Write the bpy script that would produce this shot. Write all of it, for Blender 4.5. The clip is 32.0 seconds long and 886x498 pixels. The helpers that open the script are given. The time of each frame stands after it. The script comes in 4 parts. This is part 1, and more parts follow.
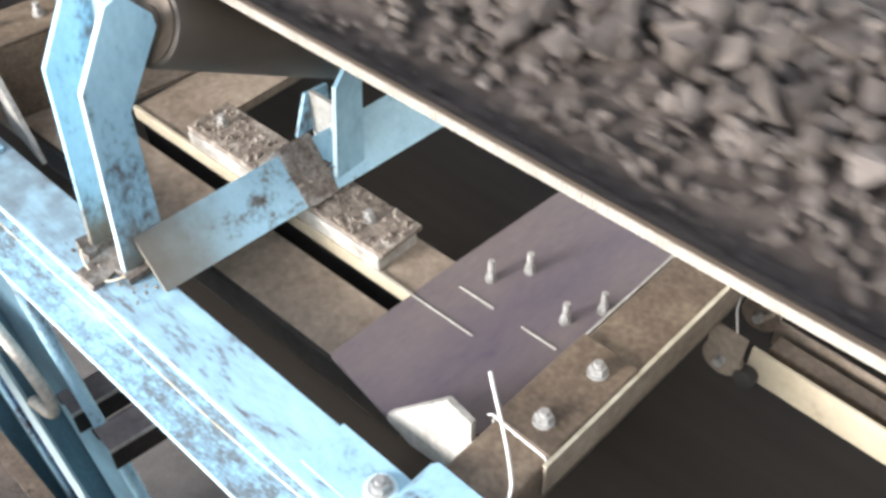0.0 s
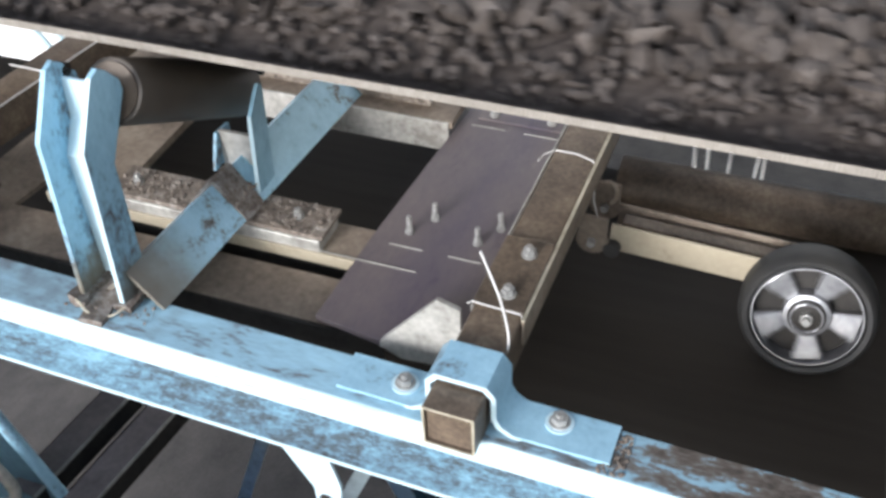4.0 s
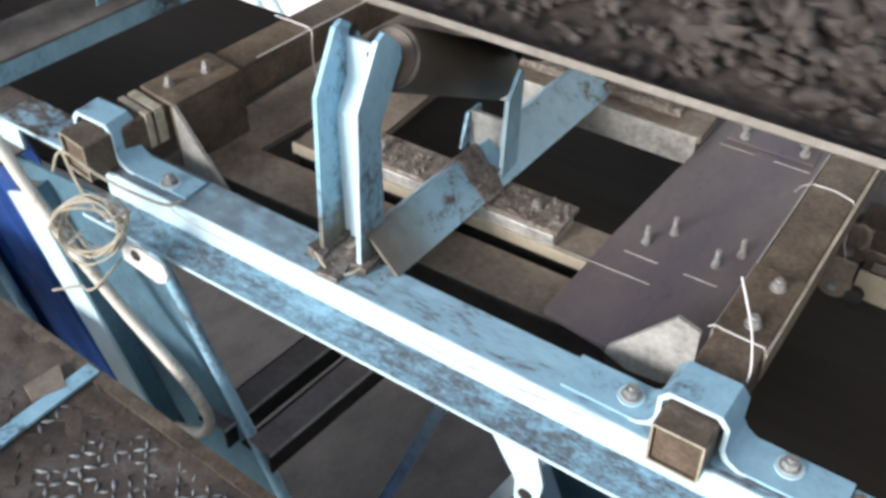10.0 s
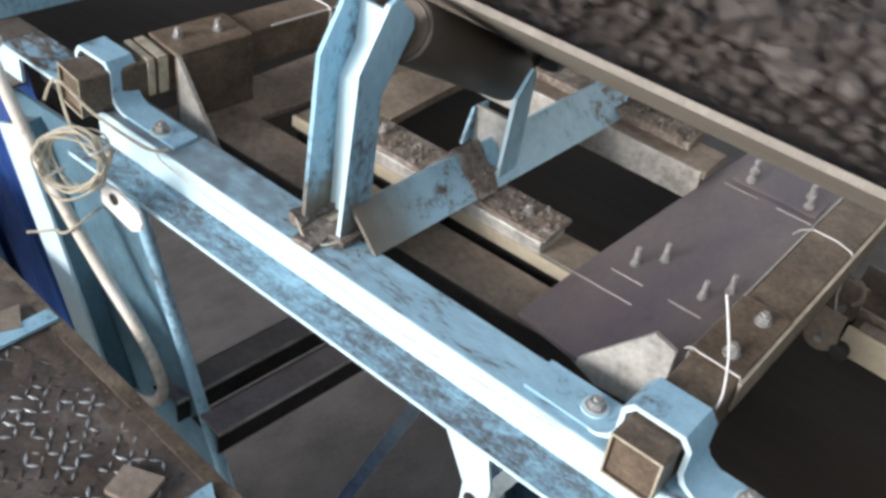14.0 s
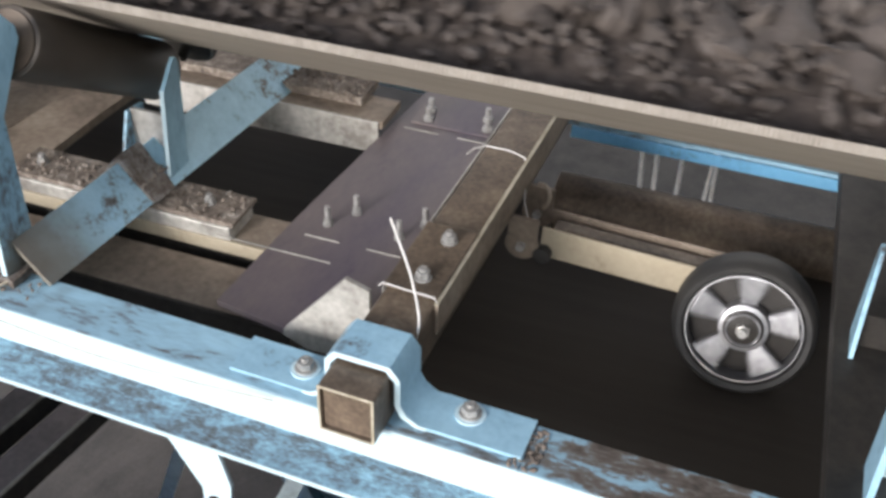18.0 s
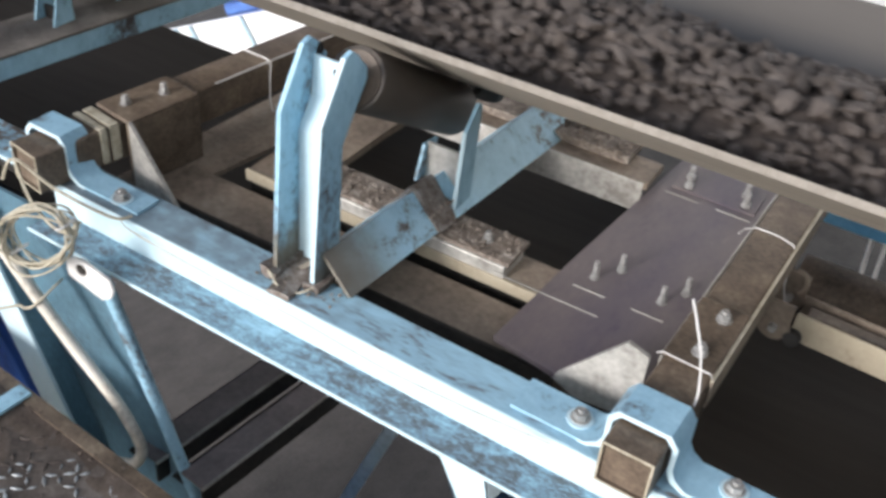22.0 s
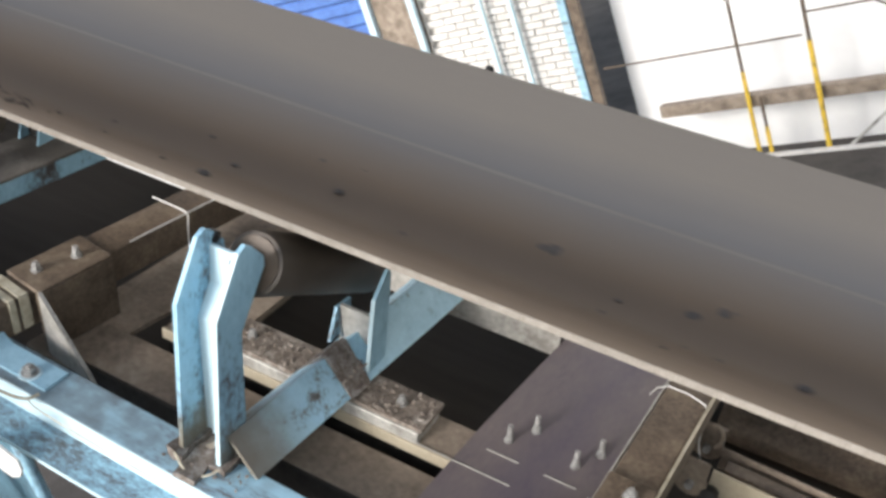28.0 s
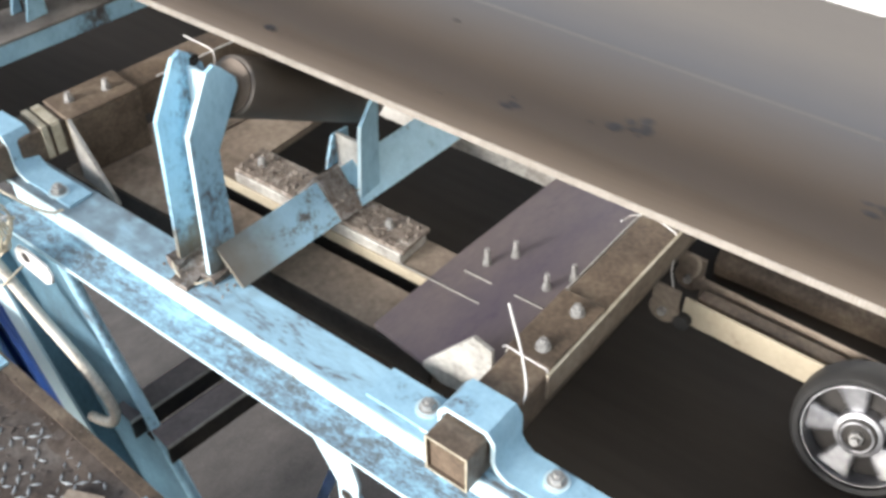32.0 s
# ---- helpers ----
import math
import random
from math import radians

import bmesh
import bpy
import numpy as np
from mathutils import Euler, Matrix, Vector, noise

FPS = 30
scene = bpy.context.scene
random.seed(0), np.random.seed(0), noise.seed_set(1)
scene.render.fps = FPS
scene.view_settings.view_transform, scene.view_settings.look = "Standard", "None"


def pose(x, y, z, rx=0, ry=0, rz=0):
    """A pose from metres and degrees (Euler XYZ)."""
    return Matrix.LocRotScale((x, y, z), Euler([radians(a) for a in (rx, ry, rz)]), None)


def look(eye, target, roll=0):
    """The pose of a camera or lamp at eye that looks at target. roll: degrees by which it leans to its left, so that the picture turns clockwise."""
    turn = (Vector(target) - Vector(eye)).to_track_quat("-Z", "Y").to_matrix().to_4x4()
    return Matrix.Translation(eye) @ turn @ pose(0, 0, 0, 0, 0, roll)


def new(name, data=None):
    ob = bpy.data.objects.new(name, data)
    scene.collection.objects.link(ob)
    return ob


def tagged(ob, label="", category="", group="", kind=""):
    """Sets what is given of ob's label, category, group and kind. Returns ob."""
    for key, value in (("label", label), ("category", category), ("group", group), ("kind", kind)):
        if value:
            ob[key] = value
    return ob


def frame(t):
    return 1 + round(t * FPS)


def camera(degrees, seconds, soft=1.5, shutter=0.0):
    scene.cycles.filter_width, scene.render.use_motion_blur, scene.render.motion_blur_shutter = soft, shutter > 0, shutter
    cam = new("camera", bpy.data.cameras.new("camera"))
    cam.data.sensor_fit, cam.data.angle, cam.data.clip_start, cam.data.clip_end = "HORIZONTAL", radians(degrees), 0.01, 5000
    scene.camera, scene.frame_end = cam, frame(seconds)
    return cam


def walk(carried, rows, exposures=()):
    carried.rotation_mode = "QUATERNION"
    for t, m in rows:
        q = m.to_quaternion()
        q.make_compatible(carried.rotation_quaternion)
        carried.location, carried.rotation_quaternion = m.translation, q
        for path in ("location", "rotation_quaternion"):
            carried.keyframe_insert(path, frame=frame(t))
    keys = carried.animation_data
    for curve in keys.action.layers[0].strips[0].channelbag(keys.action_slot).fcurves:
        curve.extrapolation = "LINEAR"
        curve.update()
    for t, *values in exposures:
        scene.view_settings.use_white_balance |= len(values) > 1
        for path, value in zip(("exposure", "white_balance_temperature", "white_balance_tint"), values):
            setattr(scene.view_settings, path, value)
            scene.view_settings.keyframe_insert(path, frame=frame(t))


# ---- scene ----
cam = camera(46.0, 32.0, soft=3.2, shutter=0.35)
TILT = pose(0, 0, 0, 0, 25, 0)  # the conveyor climbs towards -x
PATH = [
    (0, (0.3984, -0.3343, 1.0703), (-0.0782, 0.1779, 0.3558), -1.03),
    (0.5, (0.3973, -0.3845, 1.1017), (-0.0684, 0.1179, 0.3732), -1.95),
    (1, (0.3315, -0.5087, 1.1515), (-0.0814, -0.0088, 0.3902), 0.85),
    (1.5, (0.3131, -0.6096, 1.1551), (-0.0790, -0.0355, 0.4363), 7.13),
    (2, (0.3064, -0.6812, 1.1346), (-0.0712, -0.0888, 0.4229), 3.22),
    (2.5, (0.3159, -0.7541, 1.1346), (0.0207, -0.0837, 0.4538), -0.36),
    (4.5, (0.3510, -0.8697, 1.2351), (0.0623, -0.1805, 0.5706), -3.60),
    (5, (0.3332, -0.8865, 1.2476), (0.0012, -0.2066, 0.5938), -5.49),
    (5.5, (0.2751, -0.9144, 1.2536), (-0.0927, -0.2408, 0.6124), -6.39),
    (6, (0.2417, -0.9365, 1.2408), (-0.1541, -0.2766, 0.6022), -7.77),
    (6.5, (0.2395, -0.9390, 1.2315), (-0.1482, -0.2834, 0.5835), -7.99),
    (7, (0.2405, -0.9378, 1.2278), (-0.1497, -0.2781, 0.5856), -8.14),
    (7.5, (0.2402, -0.9355, 1.2317), (-0.1445, -0.2728, 0.5892), -7.47),
    (8, (0.2399, -0.9361, 1.2328), (-0.1450, -0.2721, 0.5917), -7.13),
    (8.5, (0.2403, -0.9375, 1.2286), (-0.1453, -0.2723, 0.5893), -7.32),
    (9, (0.2350, -0.9376, 1.2287), (-0.1475, -0.2700, 0.5899), -6.36),
    (9.5, (0.2284, -0.9344, 1.2324), (-0.1553, -0.2636, 0.5978), -3.77),
    (10, (0.2115, -0.9096, 1.2061), (-0.1932, -0.2845, 0.5387), -0.19),
    (10.5, (0.2081, -0.8955, 1.1901), (-0.2131, -0.2439, 0.5593), 5.80),
    (11, (0.2203, -0.9027, 1.1616), (-0.2150, -0.2343, 0.5586), 8.24),
    (11.5, (0.2384, -0.9041, 1.1334), (-0.2119, -0.2388, 0.5378), 8.44),
    (12, (0.2458, -0.9081, 1.1167), (-0.2078, -0.2519, 0.5137), 8.23),
    (12.5, (0.2525, -0.9165, 1.0883), (-0.2113, -0.2663, 0.4865), 7.72),
    (13, (0.2513, -0.9200, 1.0864), (-0.1966, -0.2818, 0.4603), 7.43),
    (13.5, (0.2540, -0.9162, 1.0877), (-0.1844, -0.2727, 0.4602), 8.00),
    (15.5, (0.2754, -0.9042, 1.0522), (-0.0617, -0.1946, 0.4333), 6.20),
    (16, (0.3263, -0.8854, 1.0211), (0.0391, -0.1543, 0.4023), 3.55),
    (16.5, (0.3829, -0.8645, 1.0074), (0.1256, -0.1312, 0.3782), 3.41),
    (17, (0.4050, -0.8554, 0.9996), (0.1541, -0.1129, 0.3785), 2.44),
    (17.5, (0.4191, -0.8465, 1.0083), (0.1657, -0.0938, 0.4006), 2.62),
    (18, (0.4182, -0.8473, 1.0135), (0.1564, -0.0913, 0.4136), 1.68),
    (18.5, (0.4156, -0.8492, 1.0120), (0.1476, -0.0917, 0.4167), 1.12),
    (19, (0.4141, -0.8499, 1.0142), (0.1402, -0.0923, 0.4217), 0.68),
    (19.5, (0.4112, -0.8485, 1.0154), (0.1375, -0.0887, 0.4257), 1.37),
    (20, (0.4074, -0.8466, 1.0200), (0.1307, -0.0879, 0.4302), 1.71),
    (20.5, (0.4008, -0.8556, 1.0160), (0.1124, -0.1007, 0.4270), 0.41),
    (21, (0.3702, -0.9001, 1.0708), (0.0492, -0.1705, 0.4669), 0.06),
    (21.5, (0.2888, -0.9573, 1.1291), (-0.0562, -0.2442, 0.5187), 3.15),
    (22, (0.2128, -0.9963, 1.1394), (-0.1602, -0.2922, 0.5352), 5.58),
    (22.5, (0.1614, -1.0270, 1.1416), (-0.2317, -0.3306, 0.5411), 6.91),
    (23, (0.1473, -1.0385, 1.1415), (-0.2716, -0.3540, 0.5449), 6.70),
    (23.5, (0.1492, -1.0347, 1.1408), (-0.2741, -0.3523, 0.5449), 5.81),
    (24, (0.1223, -1.0478, 1.1415), (-0.3329, -0.3905, 0.5409), 6.65),
    (24.5, (0.1185, -1.0522, 1.1433), (-0.3425, -0.4021, 0.5392), 6.30),
    (26.5, (0.1350, -1.0062, 1.1198), (-0.2480, -0.3081, 0.5149), 5.58),
    (27, (0.1507, -0.9500, 1.1677), (-0.2005, -0.2429, 0.5541), 4.94),
    (27.5, (0.1647, -0.8440, 1.2871), (-0.1632, -0.0888, 0.7195), 4.28),
    (28, (0.2404, -0.8158, 1.3289), (-0.1300, -0.0854, 0.7551), 4.47),
    (28.5, (0.3912, -0.7123, 1.3627), (0.0098, -0.0418, 0.7264), 3.49),
    (29, (0.5092, -0.6623, 1.3612), (0.0958, -0.0338, 0.7023), 1.07),
    (29.5, (0.5898, -0.6827, 1.3024), (0.1846, -0.0494, 0.6430), 0.51),
    (30, (0.6030, -0.6850, 1.2939), (0.2055, -0.0481, 0.6333), 0.74),
    (30.5, (0.5942, -0.6923, 1.3009), (0.1711, -0.0661, 0.6460), -0.48),
    (31, (0.5864, -0.7062, 1.3044), (0.1505, -0.0883, 0.6499), -0.84),
    (31.5, (0.5838, -0.7132, 1.3097), (0.1406, -0.1115, 0.6453), -1.28),
    (32, (0.5742, -0.7419, 1.3133), (0.1209, -0.1528, 0.6444), -1.25),
]
walk(cam, [(t, TILT @ look(eye, target, roll)) for t, eye, target, roll in PATH],
     exposures=[(0, 1.6, 6300, 10), (0.5, 1.45, 6250, 10), (1, 1.3, 6150, 10), (2, 1.05, 6100, 10), (4.5, 0.6, 6000, 10), (9, 0.43, 6050, 10), (11, 0.48, 6200, 11), (13.5, 0.42, 6200, 11), (16, 0.38, 6250, 12), (20, 0.52, 6300, 12), (24, 0.25, 6150, 11), (26.5, 0.12, 6250, 10), (27.5, 0.42, 6350, 10), (28.3, 0.62, 6350, 10), (29.5, 0.92, 6350, 10), (32, 1.1, 6350, 10)])

# ---- light ----
world = bpy.data.worlds.new("sky")
scene.world = world
world.use_nodes = True
wn = world.node_tree.nodes
sky = wn.new("ShaderNodeTexSky")
sky.sky_type, sky.sun_disc = "NISHITA", False
sky.sun_elevation, sky.sun_rotation = radians(23), radians(190)
wn["Background"].inputs[1].default_value = 0.16
haze = wn.new("ShaderNodeHueSaturation")
haze.inputs["Saturation"].default_value = 0.45
world.node_tree.links.new(sky.outputs[0], haze.inputs["Color"])
world.node_tree.links.new(haze.outputs[0], wn["Background"].inputs[0])
sun = new("sun", bpy.data.lights.new("sun", "SUN"))
sun.data.energy, sun.data.angle, sun.data.color = 2.9, radians(20), (1, 0.95, 0.9)
sun.matrix_world = look((-0.5, -3.0, 1.25), (0, 0, 0))


# ---- materials ----
def mat(name, stops, rough=0.6, metal=0.0, scale=8.0, fine=90.0, bump=0.2, rough_var=0.15, stretch=(1, 1, 1), contrast=(0.35, 0.7), spec=0.5, island=0.0, patch=0.0):
    """A surface with two scales of colour variation, varied gloss and fine relief, at real-world size."""
    m = bpy.data.materials.new(name)
    m.use_nodes = True
    nt = m.node_tree
    nodes, link = nt.nodes, nt.links.new
    b = nodes["Principled BSDF"]
    geo = nodes.new("ShaderNodeTexCoord")
    info = nodes.new("ShaderNodeObjectInfo")
    mp = nodes.new("ShaderNodeMapping")
    mp.inputs["Scale"].default_value = stretch
    link(geo.outputs["Object"], mp.inputs[0])
    add = nodes.new("ShaderNodeVectorMath")
    link(mp.outputs[0], add.inputs[0])
    mul = nodes.new("ShaderNodeVectorMath")
    mul.operation = "SCALE"
    mul.inputs[0].default_value = (7.3, 3.1, 5.7)
    link(info.outputs["Random"], mul.inputs["Scale"])
    link(mul.outputs[0], add.inputs[1])
    n1 = nodes.new("ShaderNodeTexNoise")
    n1.inputs["Scale"].default_value, n1.inputs["Detail"].default_value, n1.inputs["Roughness"].default_value = scale, 8, 0.65
    link(add.outputs[0], n1.inputs[0])
    n2 = nodes.new("ShaderNodeTexNoise")
    n2.inputs["Scale"].default_value, n2.inputs["Detail"].default_value = fine, 4
    link(add.outputs[0], n2.inputs[0])
    mix = nodes.new("ShaderNodeMath")
    mix.operation = "MULTIPLY_ADD"
    mix.inputs[1].default_value = 0.3
    link(n2.outputs[0], mix.inputs[0])
    sc = nodes.new("ShaderNodeMath")
    sc.operation = "MULTIPLY"
    sc.inputs[1].default_value = 0.7
    link(n1.outputs[0], sc.inputs[0])
    link(sc.outputs[0], mix.inputs[2])
    if patch:
        n3 = nodes.new("ShaderNodeTexNoise")
        n3.inputs["Scale"].default_value, n3.inputs["Detail"].default_value = 8.0, 4
        link(add.outputs[0], n3.inputs[0])
        off = nodes.new("ShaderNodeMath")
        off.operation = "SUBTRACT"
        off.inputs[1].default_value = 0.5
        link(n3.outputs[0], off.inputs[0])
        wide = nodes.new("ShaderNodeMath")
        wide.operation = "MULTIPLY_ADD"
        wide.inputs[1].default_value = patch
        link(off.outputs[0], wide.inputs[0])
        link(mix.outputs[0], wide.inputs[2])
        mix = wide
    if island:
        per = nodes.new("ShaderNodeNewGeometry")
        more = nodes.new("ShaderNodeMath")
        more.operation = "MULTIPLY_ADD"
        more.inputs[1].default_value = island
        link(per.outputs["Random Per Island"], more.inputs[0])
        link(mix.outputs[0], more.inputs[2])
        mix = more
    mr = nodes.new("ShaderNodeMapRange")
    mr.inputs[1].default_value, mr.inputs[2].default_value = contrast
    link(mix.outputs[0], mr.inputs[0])
    ramp = nodes.new("ShaderNodeValToRGB")
    els = ramp.color_ramp.elements
    while len(els) < len(stops):
        els.new(0.5)
    for e, (p, c) in zip(els, stops):
        e.position, e.color = p, (*c, 1)
    link(mr.outputs[0], ramp.inputs[0])
    link(ramp.outputs[0], b.inputs["Base Color"])
    rr = nodes.new("ShaderNodeMapRange")
    rr.inputs[3].default_value, rr.inputs[4].default_value = rough + rough_var, max(0.08, rough - rough_var)
    link(mix.outputs[0], rr.inputs[0])
    link(rr.outputs[0], b.inputs["Roughness"])
    b.inputs["Metallic"].default_value = metal
    b.inputs["Specular IOR Level"].default_value = spec
    if bump:
        bp = nodes.new("ShaderNodeBump")
        bp.inputs["Strength"].default_value, bp.inputs["Distance"].default_value = bump, 0.003
        link(mix.outputs[0], bp.inputs["Height"])
        link(bp.outputs[0], b.inputs["Normal"])
    return m


BLUE = mat("blue_paint", [(0, (0.06, 0.055, 0.05)), (0.16, (0.13, 0.155, 0.17)), (0.3, (0.2, 0.33, 0.42)), (0.46, (0.29, 0.49, 0.61)), (1, (0.38, 0.61, 0.73))], 0.5, scale=24, fine=120, contrast=(0.28, 0.68), stretch=(1, 1, 0.6), patch=0.65)
SADDLE = mat("scuffed_blue_paint", [(0, (0.1, 0.105, 0.1)), (0.14, (0.19, 0.28, 0.34)), (0.34, (0.28, 0.47, 0.59)), (1, (0.37, 0.59, 0.71))], 0.45, scale=24, fine=120, contrast=(0.29, 0.66), patch=0.5)
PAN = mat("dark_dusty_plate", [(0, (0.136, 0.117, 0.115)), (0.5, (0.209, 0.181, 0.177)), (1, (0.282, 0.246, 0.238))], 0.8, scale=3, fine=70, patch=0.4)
ARM = mat("dirty_cream_paint", [(0, (0.212, 0.17, 0.117)), (0.35, (0.387, 0.33, 0.237)), (1, (0.503, 0.441, 0.328))], 0.55, scale=9, fine=90, patch=0.2, contrast=(0.25, 0.75))
BLUE_DIRTY = mat("dusty_blue_paint", [(0, (0.06, 0.053, 0.048)), (0.18, (0.13, 0.13, 0.13)), (0.34, (0.2, 0.275, 0.325)), (0.5, (0.29, 0.46, 0.56)), (1, (0.36, 0.58, 0.7))], 0.65, scale=34, fine=150, contrast=(0.29, 0.64), stretch=(0.35, 1.2, 1), patch=0.5)
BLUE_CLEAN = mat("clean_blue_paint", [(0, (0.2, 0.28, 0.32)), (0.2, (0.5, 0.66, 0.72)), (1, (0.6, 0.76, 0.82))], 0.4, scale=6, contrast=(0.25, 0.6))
TUBE = mat("brown_oxide_steel", [(0, (0.0545, 0.0419, 0.03)), (0.5, (0.142, 0.105, 0.075)), (1, (0.261, 0.21, 0.15))], 0.5, scale=9, fine=120, spec=0.4)
PLATE = mat("violet_mill_scale_plate", [(0, (0.058, 0.047, 0.074)), (0.22, (0.1, 0.081, 0.097)), (0.4, (0.137, 0.113, 0.118)), (0.7, (0.165, 0.136, 0.132)), (1, (0.22, 0.188, 0.17))], 0.45, 0.1, scale=4, fine=60, bump=0.04, stretch=(2.0, 0.8, 1), contrast=(0.22, 0.78))
nt = PLATE.node_tree
co = nt.nodes.new("ShaderNodeTexCoord")
xyz = nt.nodes.new("ShaderNodeSeparateXYZ")
warp = nt.nodes.new("ShaderNodeTexNoise")
warp.inputs["Scale"].default_value, warp.inputs["Detail"].default_value = 9.0, 5
nt.links.new(co.outputs["Object"], warp.inputs[0])
nt.links.new(co.outputs["Object"], xyz.inputs[0])


def calc(op, a, b, clamp=False):
    n = nt.nodes.new("ShaderNodeMath")
    n.operation, n.use_clamp = op, clamp
    for i, v in enumerate((a, b)):
        if isinstance(v, float):
            n.inputs[i].default_value = v
        else:
            nt.links.new(v, n.inputs[i])
    return n.outputs[0]


# a torch-heated band across the plate, violet blue
off = calc("ADD", calc("MULTIPLY", xyz.outputs[1], -0.07), calc("ADD", xyz.outputs[0], 0.19))
band = calc("SUBTRACT", 1.0, calc("MULTIPLY", calc("ABSOLUTE", calc("ADD", off, calc("MULTIPLY", calc("SUBTRACT", warp.outputs[0], 0.5), 0.15)), 0.0), 12.0), True)
tint = nt.nodes.new("ShaderNodeMix")
tint.data_type = "RGBA"
tint.inputs[7].default_value = (0.055, 0.045, 0.09, 1)
base = nt.nodes["Principled BSDF"].inputs["Base Color"]
nt.links.new(base.links[0].from_socket, tint.inputs[6])
nt.links.new(calc("MULTIPLY", band, 0.38), tint.inputs[0])
nt.links.new(tint.outputs[2], base)
TAN = mat("dusty_tan_steel", [(0, (0.131, 0.1, 0.0732)), (0.5, (0.251, 0.199, 0.151)), (1, (0.382, 0.318, 0.247))], 0.6, scale=7, fine=80, patch=0.3)
GRUB = mat("crumbling_dirt_steel", [(0, (0.08, 0.062, 0.05)), (0.5, (0.22, 0.18, 0.145)), (1, (0.46, 0.42, 0.37))], 0.75, scale=45, fine=160, bump=0.6)
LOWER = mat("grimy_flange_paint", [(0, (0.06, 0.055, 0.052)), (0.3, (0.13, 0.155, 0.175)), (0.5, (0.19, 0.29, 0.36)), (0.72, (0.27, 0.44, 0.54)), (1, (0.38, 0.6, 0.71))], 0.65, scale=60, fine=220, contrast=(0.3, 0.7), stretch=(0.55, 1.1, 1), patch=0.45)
# blue paint darkened for grime and for the shade on the legs
GRIMY_SHADED = mat("grimy_shaded_blue", [(0, (0.0476, 0.0571, 0.0647)), (0.3, (0.0809, 0.143, 0.181)), (0.65, (0.119, 0.223, 0.285)), (1, (0.19, 0.333, 0.409))], 0.4, scale=5, fine=110, contrast=(0.25, 0.75), stretch=(1, 1, 0.6), patch=0.3)
DEEP = mat("deep_blue_paint", [(0, (0.12, 0.26, 0.4)), (0.3, (0.18, 0.47, 0.74)), (1, (0.25, 0.56, 0.82))], 0.45, scale=8)
RUSTY = mat("flaking_rust", [(0, (0.0552, 0.0428, 0.0336)), (0.4, (0.147, 0.117, 0.0952)), (0.7, (0.258, 0.235, 0.213)), (1, (0.46, 0.479, 0.482))], 0.7, scale=45, fine=160, bump=0.6, contrast=(0.32, 0.7))
WHITE = mat("bleached_concrete", [(0, (0.74, 0.73, 0.71)), (1, (0.86, 0.85, 0.83))], 0.9, scale=1)
ZINC = mat("zinc_plated_steel", [(0, (0.252, 0.245, 0.23)), (0.6, (0.475, 0.468, 0.446)), (1, (0.612, 0.605, 0.583))], 0.35, 0.45, scale=60, bump=0.05)
GUSSET = mat("bare_gusset_steel", [(0, (0.23, 0.213, 0.19)), (0.5, (0.46, 0.443, 0.402)), (1, (0.667, 0.644, 0.598))], 0.5, 0.3, scale=10, patch=0.4)
BELT = mat("grey_rubber_belt", [(0, (0.118, 0.089, 0.067)), (0.5, (0.155, 0.123, 0.097)), (1, (0.195, 0.161, 0.132))], 0.5, scale=2.5, fine=40, bump=0.05, stretch=(0.12, 2.2, 2.2), contrast=(0.25, 0.8), rough_var=0.12, spec=0.22)
WORN = mat("worn_belt_line", [(0, (0.0992, 0.091, 0.0836)), (1, (0.12, 0.112, 0.103))], 0.5, scale=6)
EDGE = mat("bleached_belt_edge", [(0, (0.216, 0.19, 0.161)), (1, (0.359, 0.325, 0.281))], 0.8, scale=30)
# underside's tan lightened for light reaching it from below and beside
UNDER = mat("lit_tan_underside", [(0, (0.19, 0.162, 0.129)), (1, (0.302, 0.263, 0.213))], 0.75, scale=4, fine=60, bump=0.08, stretch=(0.15, 2, 2))
RETURN = mat("dark_return_belt", [(0, (0.0287, 0.0238, 0.0187)), (1, (0.0513, 0.0425, 0.035))], 0.7, scale=2, fine=30, bump=0.1, stretch=(0.1, 1, 1), spec=0.25)
ROLLER = mat("worn_roller_shell", [(0, (0.065, 0.0537, 0.0432)), (1, (0.13, 0.106, 0.084))], 0.5, 0.2, scale=4, fine=50, bump=0.1, stretch=(1, 1, 0.3))
RUBBER = mat("black_rubber", [(0, (0.02, 0.02, 0.02)), (1, (0.05, 0.047, 0.043))], 0.6, scale=10)
ALLOY = mat("cast_alloy", [(0, (0.24, 0.24, 0.25)), (1, (0.56, 0.56, 0.57))], 0.45, 0.8, scale=30)
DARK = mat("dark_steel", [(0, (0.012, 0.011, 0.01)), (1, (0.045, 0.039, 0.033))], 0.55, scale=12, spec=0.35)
COAL = mat("coal", [(0, (0.0456, 0.037, 0.032)), (0.4, (0.0703, 0.0576, 0.0496)), (0.75, (0.0931, 0.0765, 0.0664)), (0.96, (0.119, 0.0998, 0.0872)), (1, (0.19, 0.162, 0.142))], 0.7, scale=25, fine=180, bump=0.3, island=0.34, contrast=(0.36, 0.96), spec=0.3)
# fines darker than the lumps, with the lip's shadow put into their colour
FINES = mat("shaded_coal_fines", [(0, (0.032, 0.0252, 0.0218)), (0.5, (0.056, 0.045, 0.0386)), (1, (0.09, 0.0738, 0.0638))], 0.8, scale=45, fine=220, bump=0.6, spec=0.25)
# braces' blue made paler to make up for light lacking under the belt
PALE = mat("lightened_blue_paint", [(0, (0.3, 0.36, 0.37)), (0.4, (0.5, 0.6, 0.62)), (1, (0.62, 0.73, 0.75))], 0.7, scale=8, fine=60, patch=0.3)
